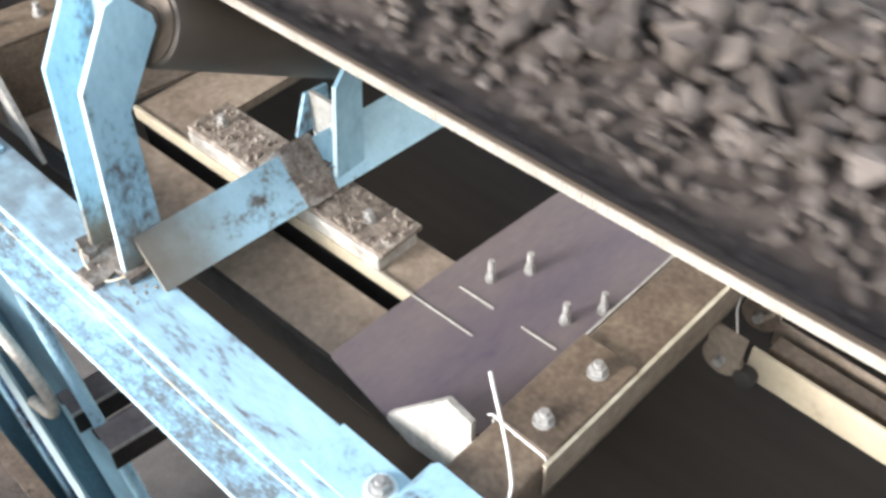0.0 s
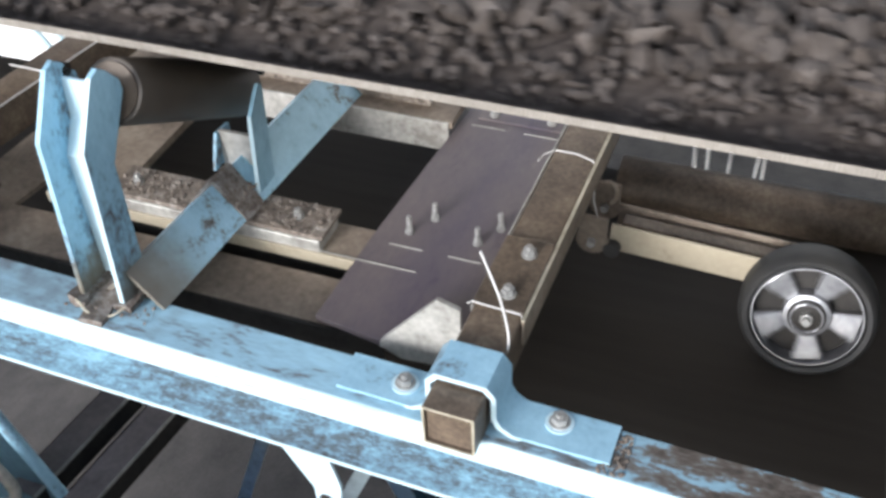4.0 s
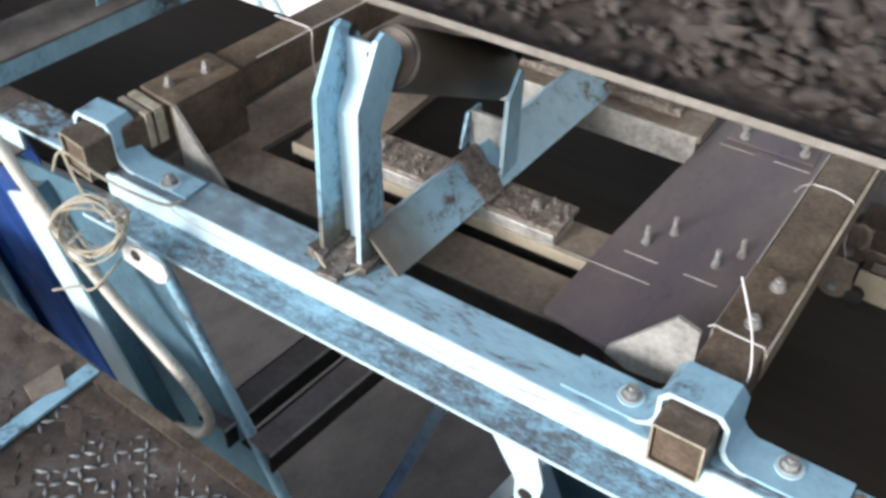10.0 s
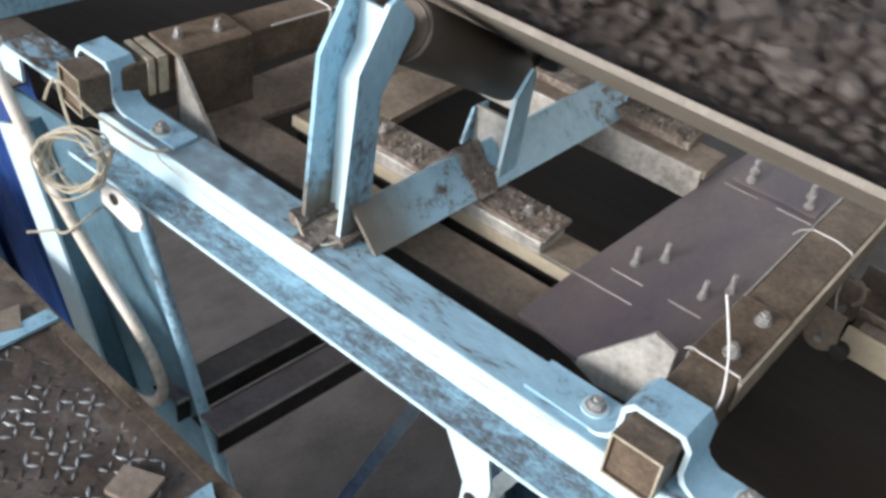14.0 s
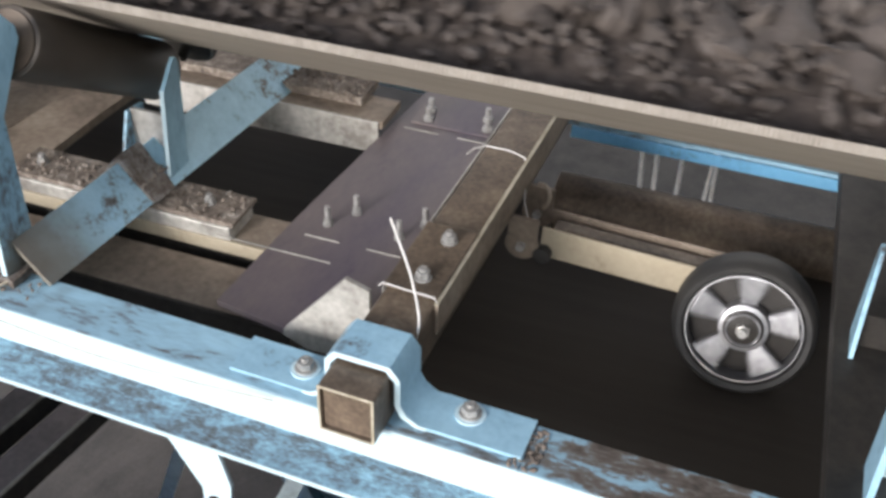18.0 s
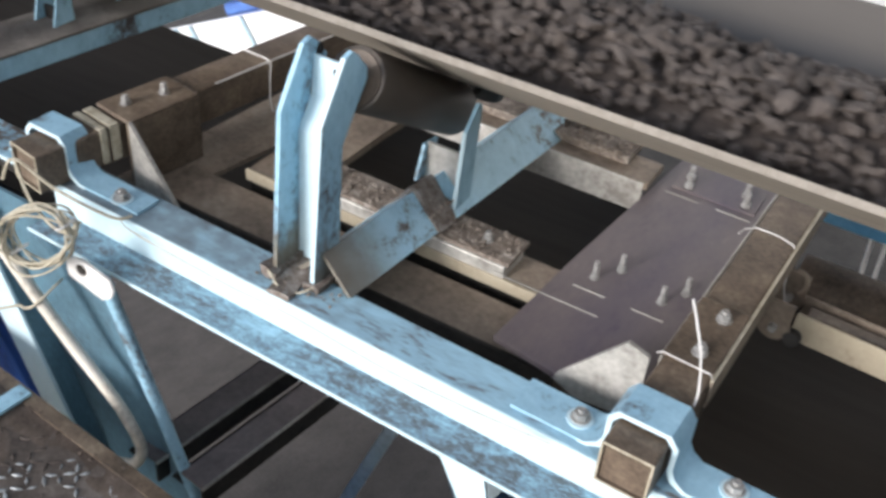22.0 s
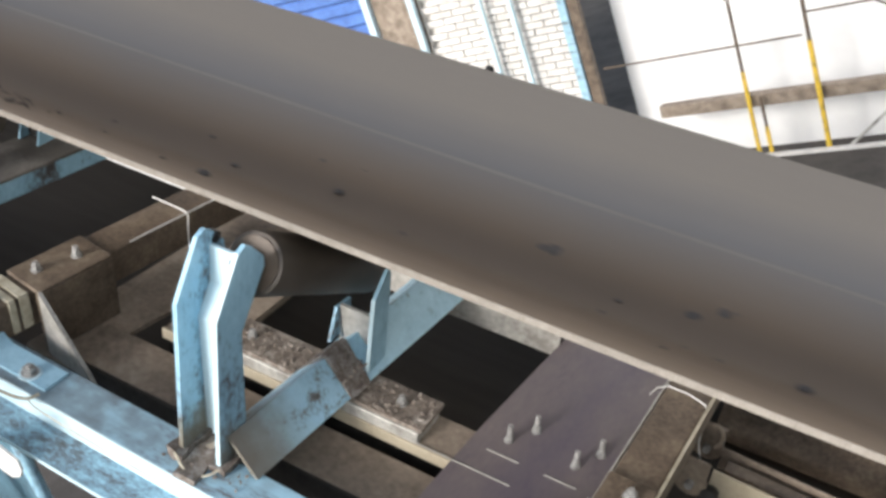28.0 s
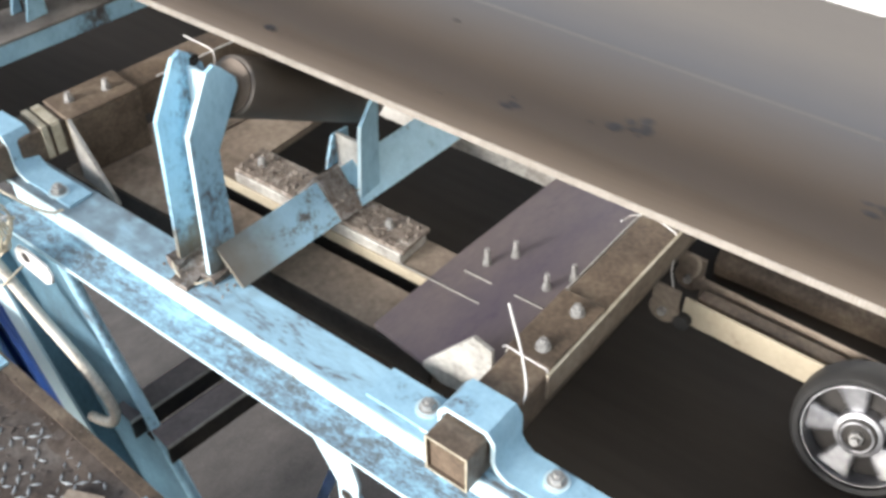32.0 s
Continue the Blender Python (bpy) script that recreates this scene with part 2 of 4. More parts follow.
SMEAR = mat("coal_dust_smear", [(0, (0.06, 0.052, 0.046)), (1, (0.105, 0.092, 0.082))], 0.8, scale=60, fine=200)
DUSTY = mat("grey_settled_dust", [(0, (0.09, 0.08, 0.07)), (0.5, (0.155, 0.14, 0.125)), (1, (0.22, 0.2, 0.18))], 0.9, scale=8, fine=120, patch=0.4)
FLOOR = mat("dusty_floor_plate", [(0, (0.0414, 0.0313, 0.0258)), (0.35, (0.0736, 0.058, 0.0478)), (0.65, (0.106, 0.0856, 0.0718)), (1, (0.156, 0.133, 0.115))], 0.85, scale=9, fine=130, patch=0.5, bump=0.35)
MUD = mat("caked_brown_dirt", [(0, (0.05, 0.036, 0.028)), (0.4, (0.085, 0.064, 0.05)), (1, (0.14, 0.112, 0.092))], 0.95, scale=20, fine=150, patch=0.4, bump=0.5)
CHEQ = mat("bare_tread_bar", [(0, (0.25, 0.26, 0.26)), (1, (0.6, 0.64, 0.66))], 0.4, 0.4, scale=40)
NAVY = mat("navy_sheet", [(0, (0.012, 0.03, 0.09)), (0.4, (0.02, 0.06, 0.22)), (1, (0.035, 0.11, 0.38))], 0.4, scale=6, stretch=(1, 1, 0.3))
BROWNED = mat("brown_dusted_flange", [(0, (0.07, 0.055, 0.045)), (0.55, (0.125, 0.1, 0.082)), (1, (0.19, 0.165, 0.145))], 0.8, scale=12, fine=120, patch=0.4)
FLAKED = mat("rust_flaked_paint", [(0, (0.05, 0.04, 0.033)), (0.3, (0.12, 0.098, 0.08)), (0.45, (0.17, 0.18, 0.18)), (0.55, (0.24, 0.38, 0.46)), (1, (0.34, 0.54, 0.65))], 0.7, scale=30, fine=140, contrast=(0.32, 0.66), stretch=(0.45, 1.1, 1), patch=0.7, bump=0.4)
CREAM = mat("cream_conduit", [(0, (0.4, 0.36, 0.3)), (0.4, (0.7, 0.65, 0.56)), (1, (0.8, 0.76, 0.68))], 0.45, scale=8)
WIRE = mat("dirty_wire", [(0, (0.3, 0.26, 0.18)), (1, (0.62, 0.57, 0.45))], 0.6, scale=30)
TIE = mat("white_nylon", [(0, (0.6, 0.58, 0.55)), (1, (0.82, 0.8, 0.77))], 0.5, scale=30)
YELLOW = mat("yellow_paint", [(0, (0.3, 0.2, 0.03)), (0.4, (0.75, 0.5, 0.05)), (1, (0.8, 0.55, 0.07))], 0.5)
GROUND = mat("coal_dust_ground", [(0, (0.0382, 0.034, 0.0298)), (1, (0.0935, 0.0808, 0.0701))], 0.9, scale=1.5, fine=40)
BRICK = mat("whitewashed_block", [(0, (0.5, 0.47, 0.43)), (1, (0.8, 0.78, 0.74))], 0.8, scale=4)
SHEET = mat("blue_sheet", [(0, (0.05, 0.1, 0.3)), (1, (0.12, 0.25, 0.6))], 0.4, scale=4)


def blend(m, axis, lo, hi, ramp, warp_scale, warp_size, most=1.0):
    """Lays a colour ramp along one of the object's own axes over a surface, with a ragged border: stains, dust bands
    and the belt's sky tint.
    """
    global nt
    nt = m.node_tree
    co = nt.nodes.new("ShaderNodeTexCoord")
    xyz = nt.nodes.new("ShaderNodeSeparateXYZ")
    nt.links.new(co.outputs["Object"], xyz.inputs[0])
    wn = nt.nodes.new("ShaderNodeTexNoise")
    wn.inputs["Scale"].default_value, wn.inputs["Detail"].default_value = warp_scale, 6
    nt.links.new(co.outputs["Object"], wn.inputs[0])
    u = calc("ADD", xyz.outputs[axis], calc("MULTIPLY", calc("SUBTRACT", wn.outputs[0], 0.5), warp_size))
    mr = nt.nodes.new("ShaderNodeMapRange")
    mr.inputs[1].default_value, mr.inputs[2].default_value = lo, hi
    nt.links.new(u, mr.inputs[0])
    cr = nt.nodes.new("ShaderNodeValToRGB")
    els = cr.color_ramp.elements
    while len(els) < len(ramp):
        els.new(0.5)
    for e, (p, c) in zip(els, ramp):
        e.position, e.color = p, c if len(c) == 4 else (*c, 1)
    nt.links.new(mr.outputs[0], cr.inputs[0])
    mx = nt.nodes.new("ShaderNodeMix")
    mx.data_type = "RGBA"
    base = nt.nodes["Principled BSDF"].inputs["Base Color"]
    nt.links.new(base.links[0].from_socket, mx.inputs[6])
    nt.links.new(cr.outputs[0], mx.inputs[7])
    nt.links.new(calc("MULTIPLY", cr.outputs[1], most), mx.inputs[0])
    nt.links.new(mx.outputs[2], base)
    return m


SCRAPED = mat("scraped_blue_paint", [(0, (0.07, 0.06, 0.05)), (0.17, (0.17, 0.18, 0.18)), (0.27, (0.27, 0.4, 0.48)), (0.42, (0.36, 0.58, 0.7)), (1, (0.46, 0.7, 0.82))], 0.5, scale=20, fine=130, contrast=(0.3, 0.68), bump=0.25, patch=0.7)
RUST_FADE = [(0, (0.16, 0.13, 0.095, 0.95)), (0.35, (0.18, 0.155, 0.115, 0.85)), (0.6, (0.2, 0.2, 0.16, 0.6)), (1, (0.25, 0.3, 0.3, 0))]
ANGLE_BLUE = blend(SCRAPED, 1, 0.0, 0.16, RUST_FADE, 30.0, 0.07)
CHEEK_BLUE = blend(BLUE.copy(), 2, 0.0, 0.1, RUST_FADE, 30.0, 0.07)
# near slope's brown lightened against its shade; sky tint put in the grey band
blend(BELT, 1, 0.28, 0.98, [(0, (0.25, 0.18, 0.122)), (0.4, (0.225, 0.163, 0.112)), (0.6, (0.147, 0.11, 0.078)), (0.68, (0.112, 0.098, 0.086)), (0.75, (0.092, 0.093, 0.098)), (0.81, (0.098, 0.095, 0.094)), (0.88, (0.12, 0.111, 0.101)), (1, (0.115, 0.106, 0.097))], 3.0, 0.045, 0.9)
TOP_BLUE = blend(BLUE_DIRTY.copy(), 0, -1.25, -0.45, [(0, (0.09, 0.08, 0.075, 0.85)), (0.45, (0.12, 0.125, 0.13, 0.6)), (1, (0.2, 0.26, 0.3, 0))], 22.0, 1.1)


# ---- mesh helpers ----
def box(bm, x0, x1, y0, y1, z0, z1, bev=0.0):
    vs = [bm.verts.new((x, y, z)) for x in (x0, x1) for y in (y0, y1) for z in (z0, z1)]
    fs = [bm.faces.new([vs[i] for i in q]) for q in ((0, 1, 3, 2), (4, 6, 7, 5), (0, 4, 5, 1), (2, 3, 7, 6), (0, 2, 6, 4), (1, 5, 7, 3))]
    if bev:
        bmesh.ops.bevel(bm, geom=list({e for f in fs for e in f.edges}), offset=bev, segments=2, affect="EDGES", profile=0.5)
    return bm


def solid(bm, outline, axis, a, b):
    """A closed outline of (u, v) pulled along an axis from a to b: x takes (y, z), y takes (x, z), z takes (x, y)."""
    def at(u, v, w):
        return {"x": (w, u, v), "y": (u, w, v), "z": (u, v, w)}[axis]
    lo = [bm.verts.new(at(u, v, a)) for u, v in outline]
    hi = [bm.verts.new(at(u, v, b)) for u, v in outline]
    n = len(outline)
    bm.faces.new(lo), bm.faces.new(hi[::-1])
    for i in range(n):
        bm.faces.new((lo[i], hi[i], hi[(i + 1) % n], lo[(i + 1) % n]))
    bmesh.ops.recalc_face_normals(bm, faces=bm.faces)
    return bm


def rod(bm, p, q, r, r2=None, seg=20, bev=0.0):
    p, q = Vector(p), Vector(q)
    m = Matrix.Translation((p + q) / 2) @ (q - p).to_track_quat("Z", "Y").to_matrix().to_4x4()
    got = bmesh.ops.create_cone(bm, cap_ends=True, segments=seg, radius1=r, radius2=r if r2 is None else r2, depth=(q - p).length, matrix=m)
    if bev:
        es = {e for v in got["verts"] for e in v.link_edges if any(len(f.verts) > 4 for f in e.link_faces)}
        bmesh.ops.bevel(bm, geom=list(es), offset=bev, segments=2, affect="EDGES", profile=0.5)
    return bm


def wire(bm, pts, r, seg=8):
    """A round bar along a line of points."""
    pts = [Vector(p) for p in pts]
    rings = []
    up = Vector((0.13, 0.31, 0.94))
    for i, p in enumerate(pts):
        d = (pts[min(i + 1, len(pts) - 1)] - pts[max(i - 1, 0)]).normalized()
        u = d.cross(up).normalized()
        v = d.cross(u)
        rings.append([bm.verts.new(p + r * (math.cos(a) * u + math.sin(a) * v)) for a in (2 * math.pi * k / seg for k in range(seg))])
    for a, b in zip(rings, rings[1:]):
        for k in range(seg):
            bm.faces.new((a[k], a[(k + 1) % seg], b[(k + 1) % seg], b[k]))
    bm.faces.new(rings[0][::-1]), bm.faces.new(rings[-1])
    return bm


def arc(pts, n=6):
    """A smooth line through points."""
    pts = [Vector(p) for p in pts]
    out = []
    for i in range(len(pts) - 1):
        a, b, c, d = pts[max(i - 1, 0)], pts[i], pts[i + 1], pts[min(i + 2, len(pts) - 1)]
        for k in range(n):
            t = k / n
            out.append(0.5 * (2 * b + (c - a) * t + (2 * a - 5 * b + 4 * c - d) * t * t + (3 * b - a - 3 * c + d) * t ** 3))
    return out + [pts[-1]]


def part(name, bm, material, parent=None, label="", smooth=False):
    me = bpy.data.meshes.new(name)
    bmesh.ops.recalc_face_normals(bm, faces=bm.faces)
    bm.to_mesh(me)
    bm.free()
    me.materials.append(material)
    if smooth:
        for p in me.polygons:
            p.use_smooth = True
        me.set_sharp_from_angle(angle=radians(40))
    ob = new(name, me)
    ob.parent = parent
    if parent is None:
        ob.matrix_basis = TILT
    if label:
        ob["label"] = label
    return ob


def thing(name, label, category, group="", kind="", m=None, upright=False):
    """An Empty at a thing's base, in the conveyor's slanted space or, upright, in the level world."""
    ob = tagged(new(name), label, category, group, kind)
    m = Matrix() if m is None else m
    ob.matrix_basis = m if upright else TILT @ m
    return ob


def level(x, y, z):
    """A place of the slanted space in the level world."""
    return TILT @ Vector((x, y, z))


def B():
    return bmesh.new()


def nut(t, x, y, z, r=0.0125, stem=0.006, stem_r=0.006, name="bolt", label="bright zinc bolt and washer"):
    bm = B()
    rod(bm, (x, y, z), (x, y, z + 0.0025), r * 1.25, seg=24)
    rod(bm, (x, y, z + 0.0025), (x, y, z + 0.013), r, seg=6, bev=0.001)
    rod(bm, (x, y, z + 0.013), (x, y, z + 0.013 + stem), stem_r, seg=12, bev=0.001)
    return part(name, bm, ZINC, t, label)


def crumbs(bm, seed, n, x0, x1, y0, y1, z, size):
    """Flakes and crumbs of dirt lying on a surface."""
    rnd = random.Random(seed)
    for _ in range(n):
        s = size * (0.3 + rnd.random() ** 2)
        m = Matrix.Translation((rnd.uniform(x0, x1), rnd.uniform(y0, y1), z + s * 0.2)) @ Euler((rnd.random(), rnd.random(), rnd.random() * 6)).to_matrix().to_4x4() @ Matrix.Diagonal((s, s * 0.7, s * 0.5, 1))
        bmesh.ops.create_icosphere(bm, subdivisions=1, radius=1, matrix=m)
    return bm


# ---- plan, in the conveyor's slanted space ----
SPEED = 1.4           # belt, towards -x
XL, XR = -1.215, 0.0  # cross tubes
MID = 0.626           # belt centre line
RETURN_Z = -0.218
TOP, TAIL = -9.0, 8.0  # head and tail of the conveyor


# ---- structure ----
ground = part("ground", box(B(), -400, 400, -400, 400, -4.9, -4.4), GROUND)
ground.matrix_basis = Matrix()
tagged(ground, "dusty grey ground strewn with coal fines", "ground", kind="structure")


def stringer(x0, x1, y, s, label, top=None, low=None):
    """A Z-shaped beam; s is 1 where the top flange points to +y."""
    t = thing("stringer", label, "beam", "conveyor stringers", m=pose(0, y, 0, 0, 0, -1.6))
    part("top_flange", box(B(), x0, x1, *sorted((0.013 * s, 0.098 * s)), -0.008, 0, 0.002), top or BLUE_DIRTY, t, "dusty blue top flange" if top is None else "rust-flaked top flange")
    part("web", box(B(), x0, x1, *sorted((0.045 * s, 0.053 * s)), -0.105, -0.008), BLUE_CLEAN, t, "bright clean blue web")
    # nose and lip coloured paler for wear and the sun on their outer faces
    part("worn_nose", box(B(), x0, x1, *sorted((0.0115 * s, 0.0129 * s)), -0.0085, -0.0005), BLUE_CLEAN, t, "worn nose of the flange, lightened for sun")
    part("lower_flange", box(B(), x0, x1, *sorted((0.053 * s, -0.0265 * s)), -0.112, -0.105, 0.002), low or LOWER, t, "grimy blue lower flange" if low is None else "brown dusted lower flange")
    part("worn_lip", box(B(), x0, x1, *sorted((-0.0263 * s, -0.0283 * s)), -0.1122, -0.1045), BLUE_CLEAN, t, "worn lip, lightened for the sun on it")
    return t


stringer(TOP, -1.5, 0.02, 1, "light blue steel stringer with brown dusted flanges beyond the coil", BROWNED, BROWNED)
t = thing("splice_piece", "rust-flaked blue splice flange bridging two stringers", "beam", m=pose(0, 0.02, 0, 0, 0, -1.6))
part("top_flange", box(B(), -1.499, -1.242, 0.013, 0.098, -0.008, 0, 0.002), FLAKED, t)
# nose paler for wear and sun, as on the stringers
part("worn_nose", box(B(), -1.499, -1.242, 0.0115, 0.0129, -0.0085, -0.0005), BLUE_CLEAN, t, "worn nose of the flange, lightened for sun")
# no web here: a dark sheet is put in for the shaded gap
part("web", box(B(), -1.499, -1.242, 0.085, 0.092, -0.112, -0.008), DARK, t, "dark sheet for the shaded gap")
main = stringer(-1.236, 0.224, 0.02, 1, "light blue steel stringer with dusty flanges under the weigh idler", TOP_BLUE)
stringer(0.2245, TAIL, 0.02, 1, "light blue steel stringer with rust-flaked top flange", FLAKED)
t = thing("stringer", "bright blue steel channel stringer on the far side", "beam", "conveyor stringers", m=pose(0, 1.17, 0, 0, 0, -0.8))
# web coloured near black for the shade under the belt
part("web", box(B(), TOP, TAIL, 0, 0.008, -0.14, 0), DARK, t, "web coloured dark for its shade")
part("lower_rail", box(B(), 0.02, TAIL, -0.02, -0.012, -0.176, -0.1495, 0.001), DEEP, t, "bright blue rail along the bottom")
part("top_flange", box(B(), TOP, TAIL, 0.008, 0.09, -0.008, 0), BLUE_DIRTY, t)
part("lower_flange", box(B(), TOP, TAIL, -0.011, 0.09, -0.149, -0.1405), BLUE_DIRTY, t)
part("splice_dirt", crumbs(B(), 3, 160, 0.205, 0.245, 0.015, 0.09, 0.0, 0.0045), GRUB, main, "dark dirt caked on the joint")["kind"] = "stuff"


# ---- belts ----
def sag(y):
    u = abs(y - MID)
    return 0.196 + 0.71 * (math.sqrt(u * u + 0.0025) - 0.05)


def belt_mesh(x0, x1):
    bm = B()
    ys = [MID + 0.342 * (k / 24 - 1) for k in range(49)]
    top = [(y, sag(y)) for y in ys]
    low = [(y, z - 0.014) for y, z in top]
    n = len(top)
    rows = [[bm.verts.new((x, y, z)) for y, z in top + low[::-1]] for x in (x0, x1)]
    for i in range(2 * n):
        j = (i + 1) % (2 * n)
        f = bm.faces.new((rows[0][i], rows[0][j], rows[1][j], rows[1][i]))
        f.material_index = 1 if i in (n - 1, 2 * n - 1) else 2 if i >= n else 0
    return bm


belt = thing("conveyor_belt", "grey rubber belt with a bleached, frayed edge", "belt")
carcass = part("carrying_run", belt_mesh(TOP, TAIL), BELT, belt, "grey rubber troughed run", True)
carcass.data.materials.append(EDGE)
carcass.data.materials.append(UNDER)
part("return_run", box(B(), TOP, TAIL, MID - 0.43, MID + 0.37, RETURN_Z - 0.011, RETURN_Z), RETURN, belt, "dark brown flat return run")
bm = B()
rnd = random.Random(5)
ys, n = MID - 0.342, 830
for k in range(n):
    x = -3.2 + 5.0 * k / n
    d = 0.0004 + 0.0006 * rnd.random()
    box(bm, x, x + 0.0044, ys - d, ys + 0.001, sag(ys) - 0.0136 + 0.001 * rnd.random(), sag(ys) - 0.0005)
part("frayed_edge", bm, EDGE, belt, "ribbed pale cord edge")["kind"] = "stuff"
part("wear_line", solid(B(), [(0.794, sag(0.794) - 0.002), (0.799, sag(0.799) - 0.002), (0.799, sag(0.799) + 0.0006), (0.794, sag(0.794) + 0.0006)], "x", TOP, TAIL), WORN, belt, "pale worn line along the belt")


# ---- coal ----
def lump_shapes(n):
    shapes = []
    for k in range(n):
        bm = B()
        bmesh.ops.create_icosphere(bm, subdivisions=2 if k < 4 else 1, radius=1)
        o = Vector((k * 3.7, 1.3, 0.4))
        cuts = [Vector((math.cos(a * 2.4 + k), math.sin(a * 1.7 + k * 2), math.cos(a * 3.1 + k * 5))).normalized() for a in range(9)]
        for v in bm.verts:
            d = 1 + 0.45 * noise.noise(v.co * 0.9 + o) + 0.15 * noise.noise(v.co * 2.6 + o)
            c = v.co * d
            for q in cuts:
                c -= q * max(0.0, c.dot(q) - 0.5)
            v.co = Vector((c.x, c.y, c.z * 0.8))
        shapes.append((np.array([v.co[:] for v in bm.verts]), [[v.index for v in f.verts] for f in bm.faces]))
        bm.free()
    return shapes


SHAPES = lump_shapes(12)
BED = 3.0


def heap(y, x, drop, lo, hi):
    u = (2 * y - lo - hi) / (hi - lo)
    return 0.352 - drop + 0.1 * max(0.0, 1 - u * u) + 0.022 * noise.noise(Vector((x * 3, y * 4, 0)))


def coal_mesh(seed, hi, drop, count, fines=True, most=0.048):
    """A stretch of the load, with its far margin and its drop at both ends: a rough bed of fines under lumps of all sizes."""
    rnd = random.Random(seed)
    verts, faces = [], []
    nx, ny, lo = int(BED / 0.02), 30, 0.305

    def at(x):
        f = x / BED
        return hi[0] + (hi[1] - hi[0]) * f + 0.02 * noise.noise(Vector((x * 6, seed, 0))), drop[0] + (drop[1] - drop[0]) * f

    for i in range(nx + 1 if fines else 0):
        x = BED * i / nx
        far_y, low = at(x)
        for j in range(ny + 1):
            y = lo + (far_y - lo) * j / ny
            z = max(heap(y, x + seed * 9, low, lo, far_y) - 0.016 + 0.010 * noise.noise(Vector((x * 28, y * 28, seed))) + 0.006 * noise.noise(Vector((x * 70, y * 70, seed))), sag(y) + 0.002)
            verts.append((x, y, z if 0 < j < ny else sag(y) + 0.001))
    for i in range(nx if fines else 0):
        for j in range(ny):
            a = i * (ny + 1) + j
            faces.append((a, a + ny + 1, a + ny + 2, a + 1))
    bed = len(faces)
    for k in range(count):
        u = rnd.random()
        r = 0.006 + 0.01 * rnd.random() if u < 0.42 else 0.015 + 0.014 * rnd.random() if u < 0.85 else 0.028 + 0.02 * rnd.random()
        x = rnd.random() * BED
        far_y, low = at(x)
        y = lo + (far_y - lo) * (0.02 + 0.96 * rnd.random())
        if y < lo + 0.05:
            r = min(r, 0.006)
        elif y < lo + 0.12:
            r = min(r, 0.015)
        r = min(r, most * (0.5 + 0.5 * rnd.random()))
        co, fs = SHAPES[rnd.randrange(4) if r > 0.024 else 4 + rnd.randrange(8)]
        rot = np.array(Euler((rnd.random() * 1.2, rnd.random() * 1.2, rnd.random() * 6)).to_matrix())
        z = max(heap(y, x + seed * 9, low, lo, far_y), sag(y) + 0.002) if fines else sag(y)
        p = co * np.array((0.85 + 0.6 * rnd.random(), 0.9, 0.7 + 0.3 * rnd.random())) @ rot.T * r * 1.12 + np.array((x, y, z + r * 0.05))
        o = len(verts)
        verts += p.tolist()
        faces += [[i + o for i in f] for f in fs]
    me = bpy.data.meshes.new("coal_bed")
    me.from_pydata(verts, [], faces)
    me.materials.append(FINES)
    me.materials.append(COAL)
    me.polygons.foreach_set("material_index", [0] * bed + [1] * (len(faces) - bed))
    return me


coal = []
beds = [coal_mesh(k, (0.87, 0.87), (0, 0), 4600) for k in range(3)]
thin = [coal_mesh(6, (0.87, 0.72), (0, 0.045), 4600, True, 0.026), coal_mesh(7, (0.72, 0.56), (0.045, 0.1), 3200, True, 0.019), coal_mesh(8, (0.69, 0.6), (0.1, 0.12), 800, False, 0.009)]
for k in range(14):
    me, label = (beds[k % 3], "heap of broken grey-black coal lumps riding on the belt") if k < 11 else (thin[k - 11], "thinning heap of coal at the end of the load")
    coal.append((tagged(new("coal_bed", me), label, "coal", kind="stuff"), -4.2 + BED * k))
bm = B()
rnd = random.Random(12)
for k in range(60):
    x, y = rnd.random() * 11, rnd.gauss(0.65, 0.07)
    if abs(y - MID) < 0.3:
        s = 0.003 + 0.009 * rnd.random() ** 2
        m = Matrix.Translation((x, y, sag(y) + s * 0.3)) @ Matrix.Diagonal((s * 1.5, s, s * 0.6, 1))
        bmesh.ops.create_icosphere(bm, subdivisions=1, radius=1, matrix=m)
for k in range(30):
    cx, cy = rnd.random() * 11, rnd.gauss(0.68, 0.035)
    for n in range(rnd.randrange(2, 7)):
        x, y, a = cx + rnd.gauss(0, 0.022), cy + rnd.gauss(0, 0.008), rnd.uniform(0.006, 0.021)
        slope = (sag(y + 0.005) - sag(y - 0.005)) / 0.01
        m = Matrix.Translation((x, y, sag(y) + 0.0005)) @ Euler((math.atan(slope), 0, rnd.uniform(-0.4, 0.4))).to_matrix().to_4x4() @ Matrix.Diagonal((a, a * rnd.uniform(0.3, 0.6), 0.0015, 1))
        bmesh.ops.create_icosphere(bm, subdivisions=1, radius=1, matrix=m)
me = bpy.data.meshes.new("coal_crumbs")
bm.to_mesh(me)
bm.free()
me.materials.append(SMEAR)
coal.append((tagged(new("coal_crumbs", me), "scattered dark coal crumbs on the emptied belt", "coal", kind="stuff"), -4.2 + BED * 14))


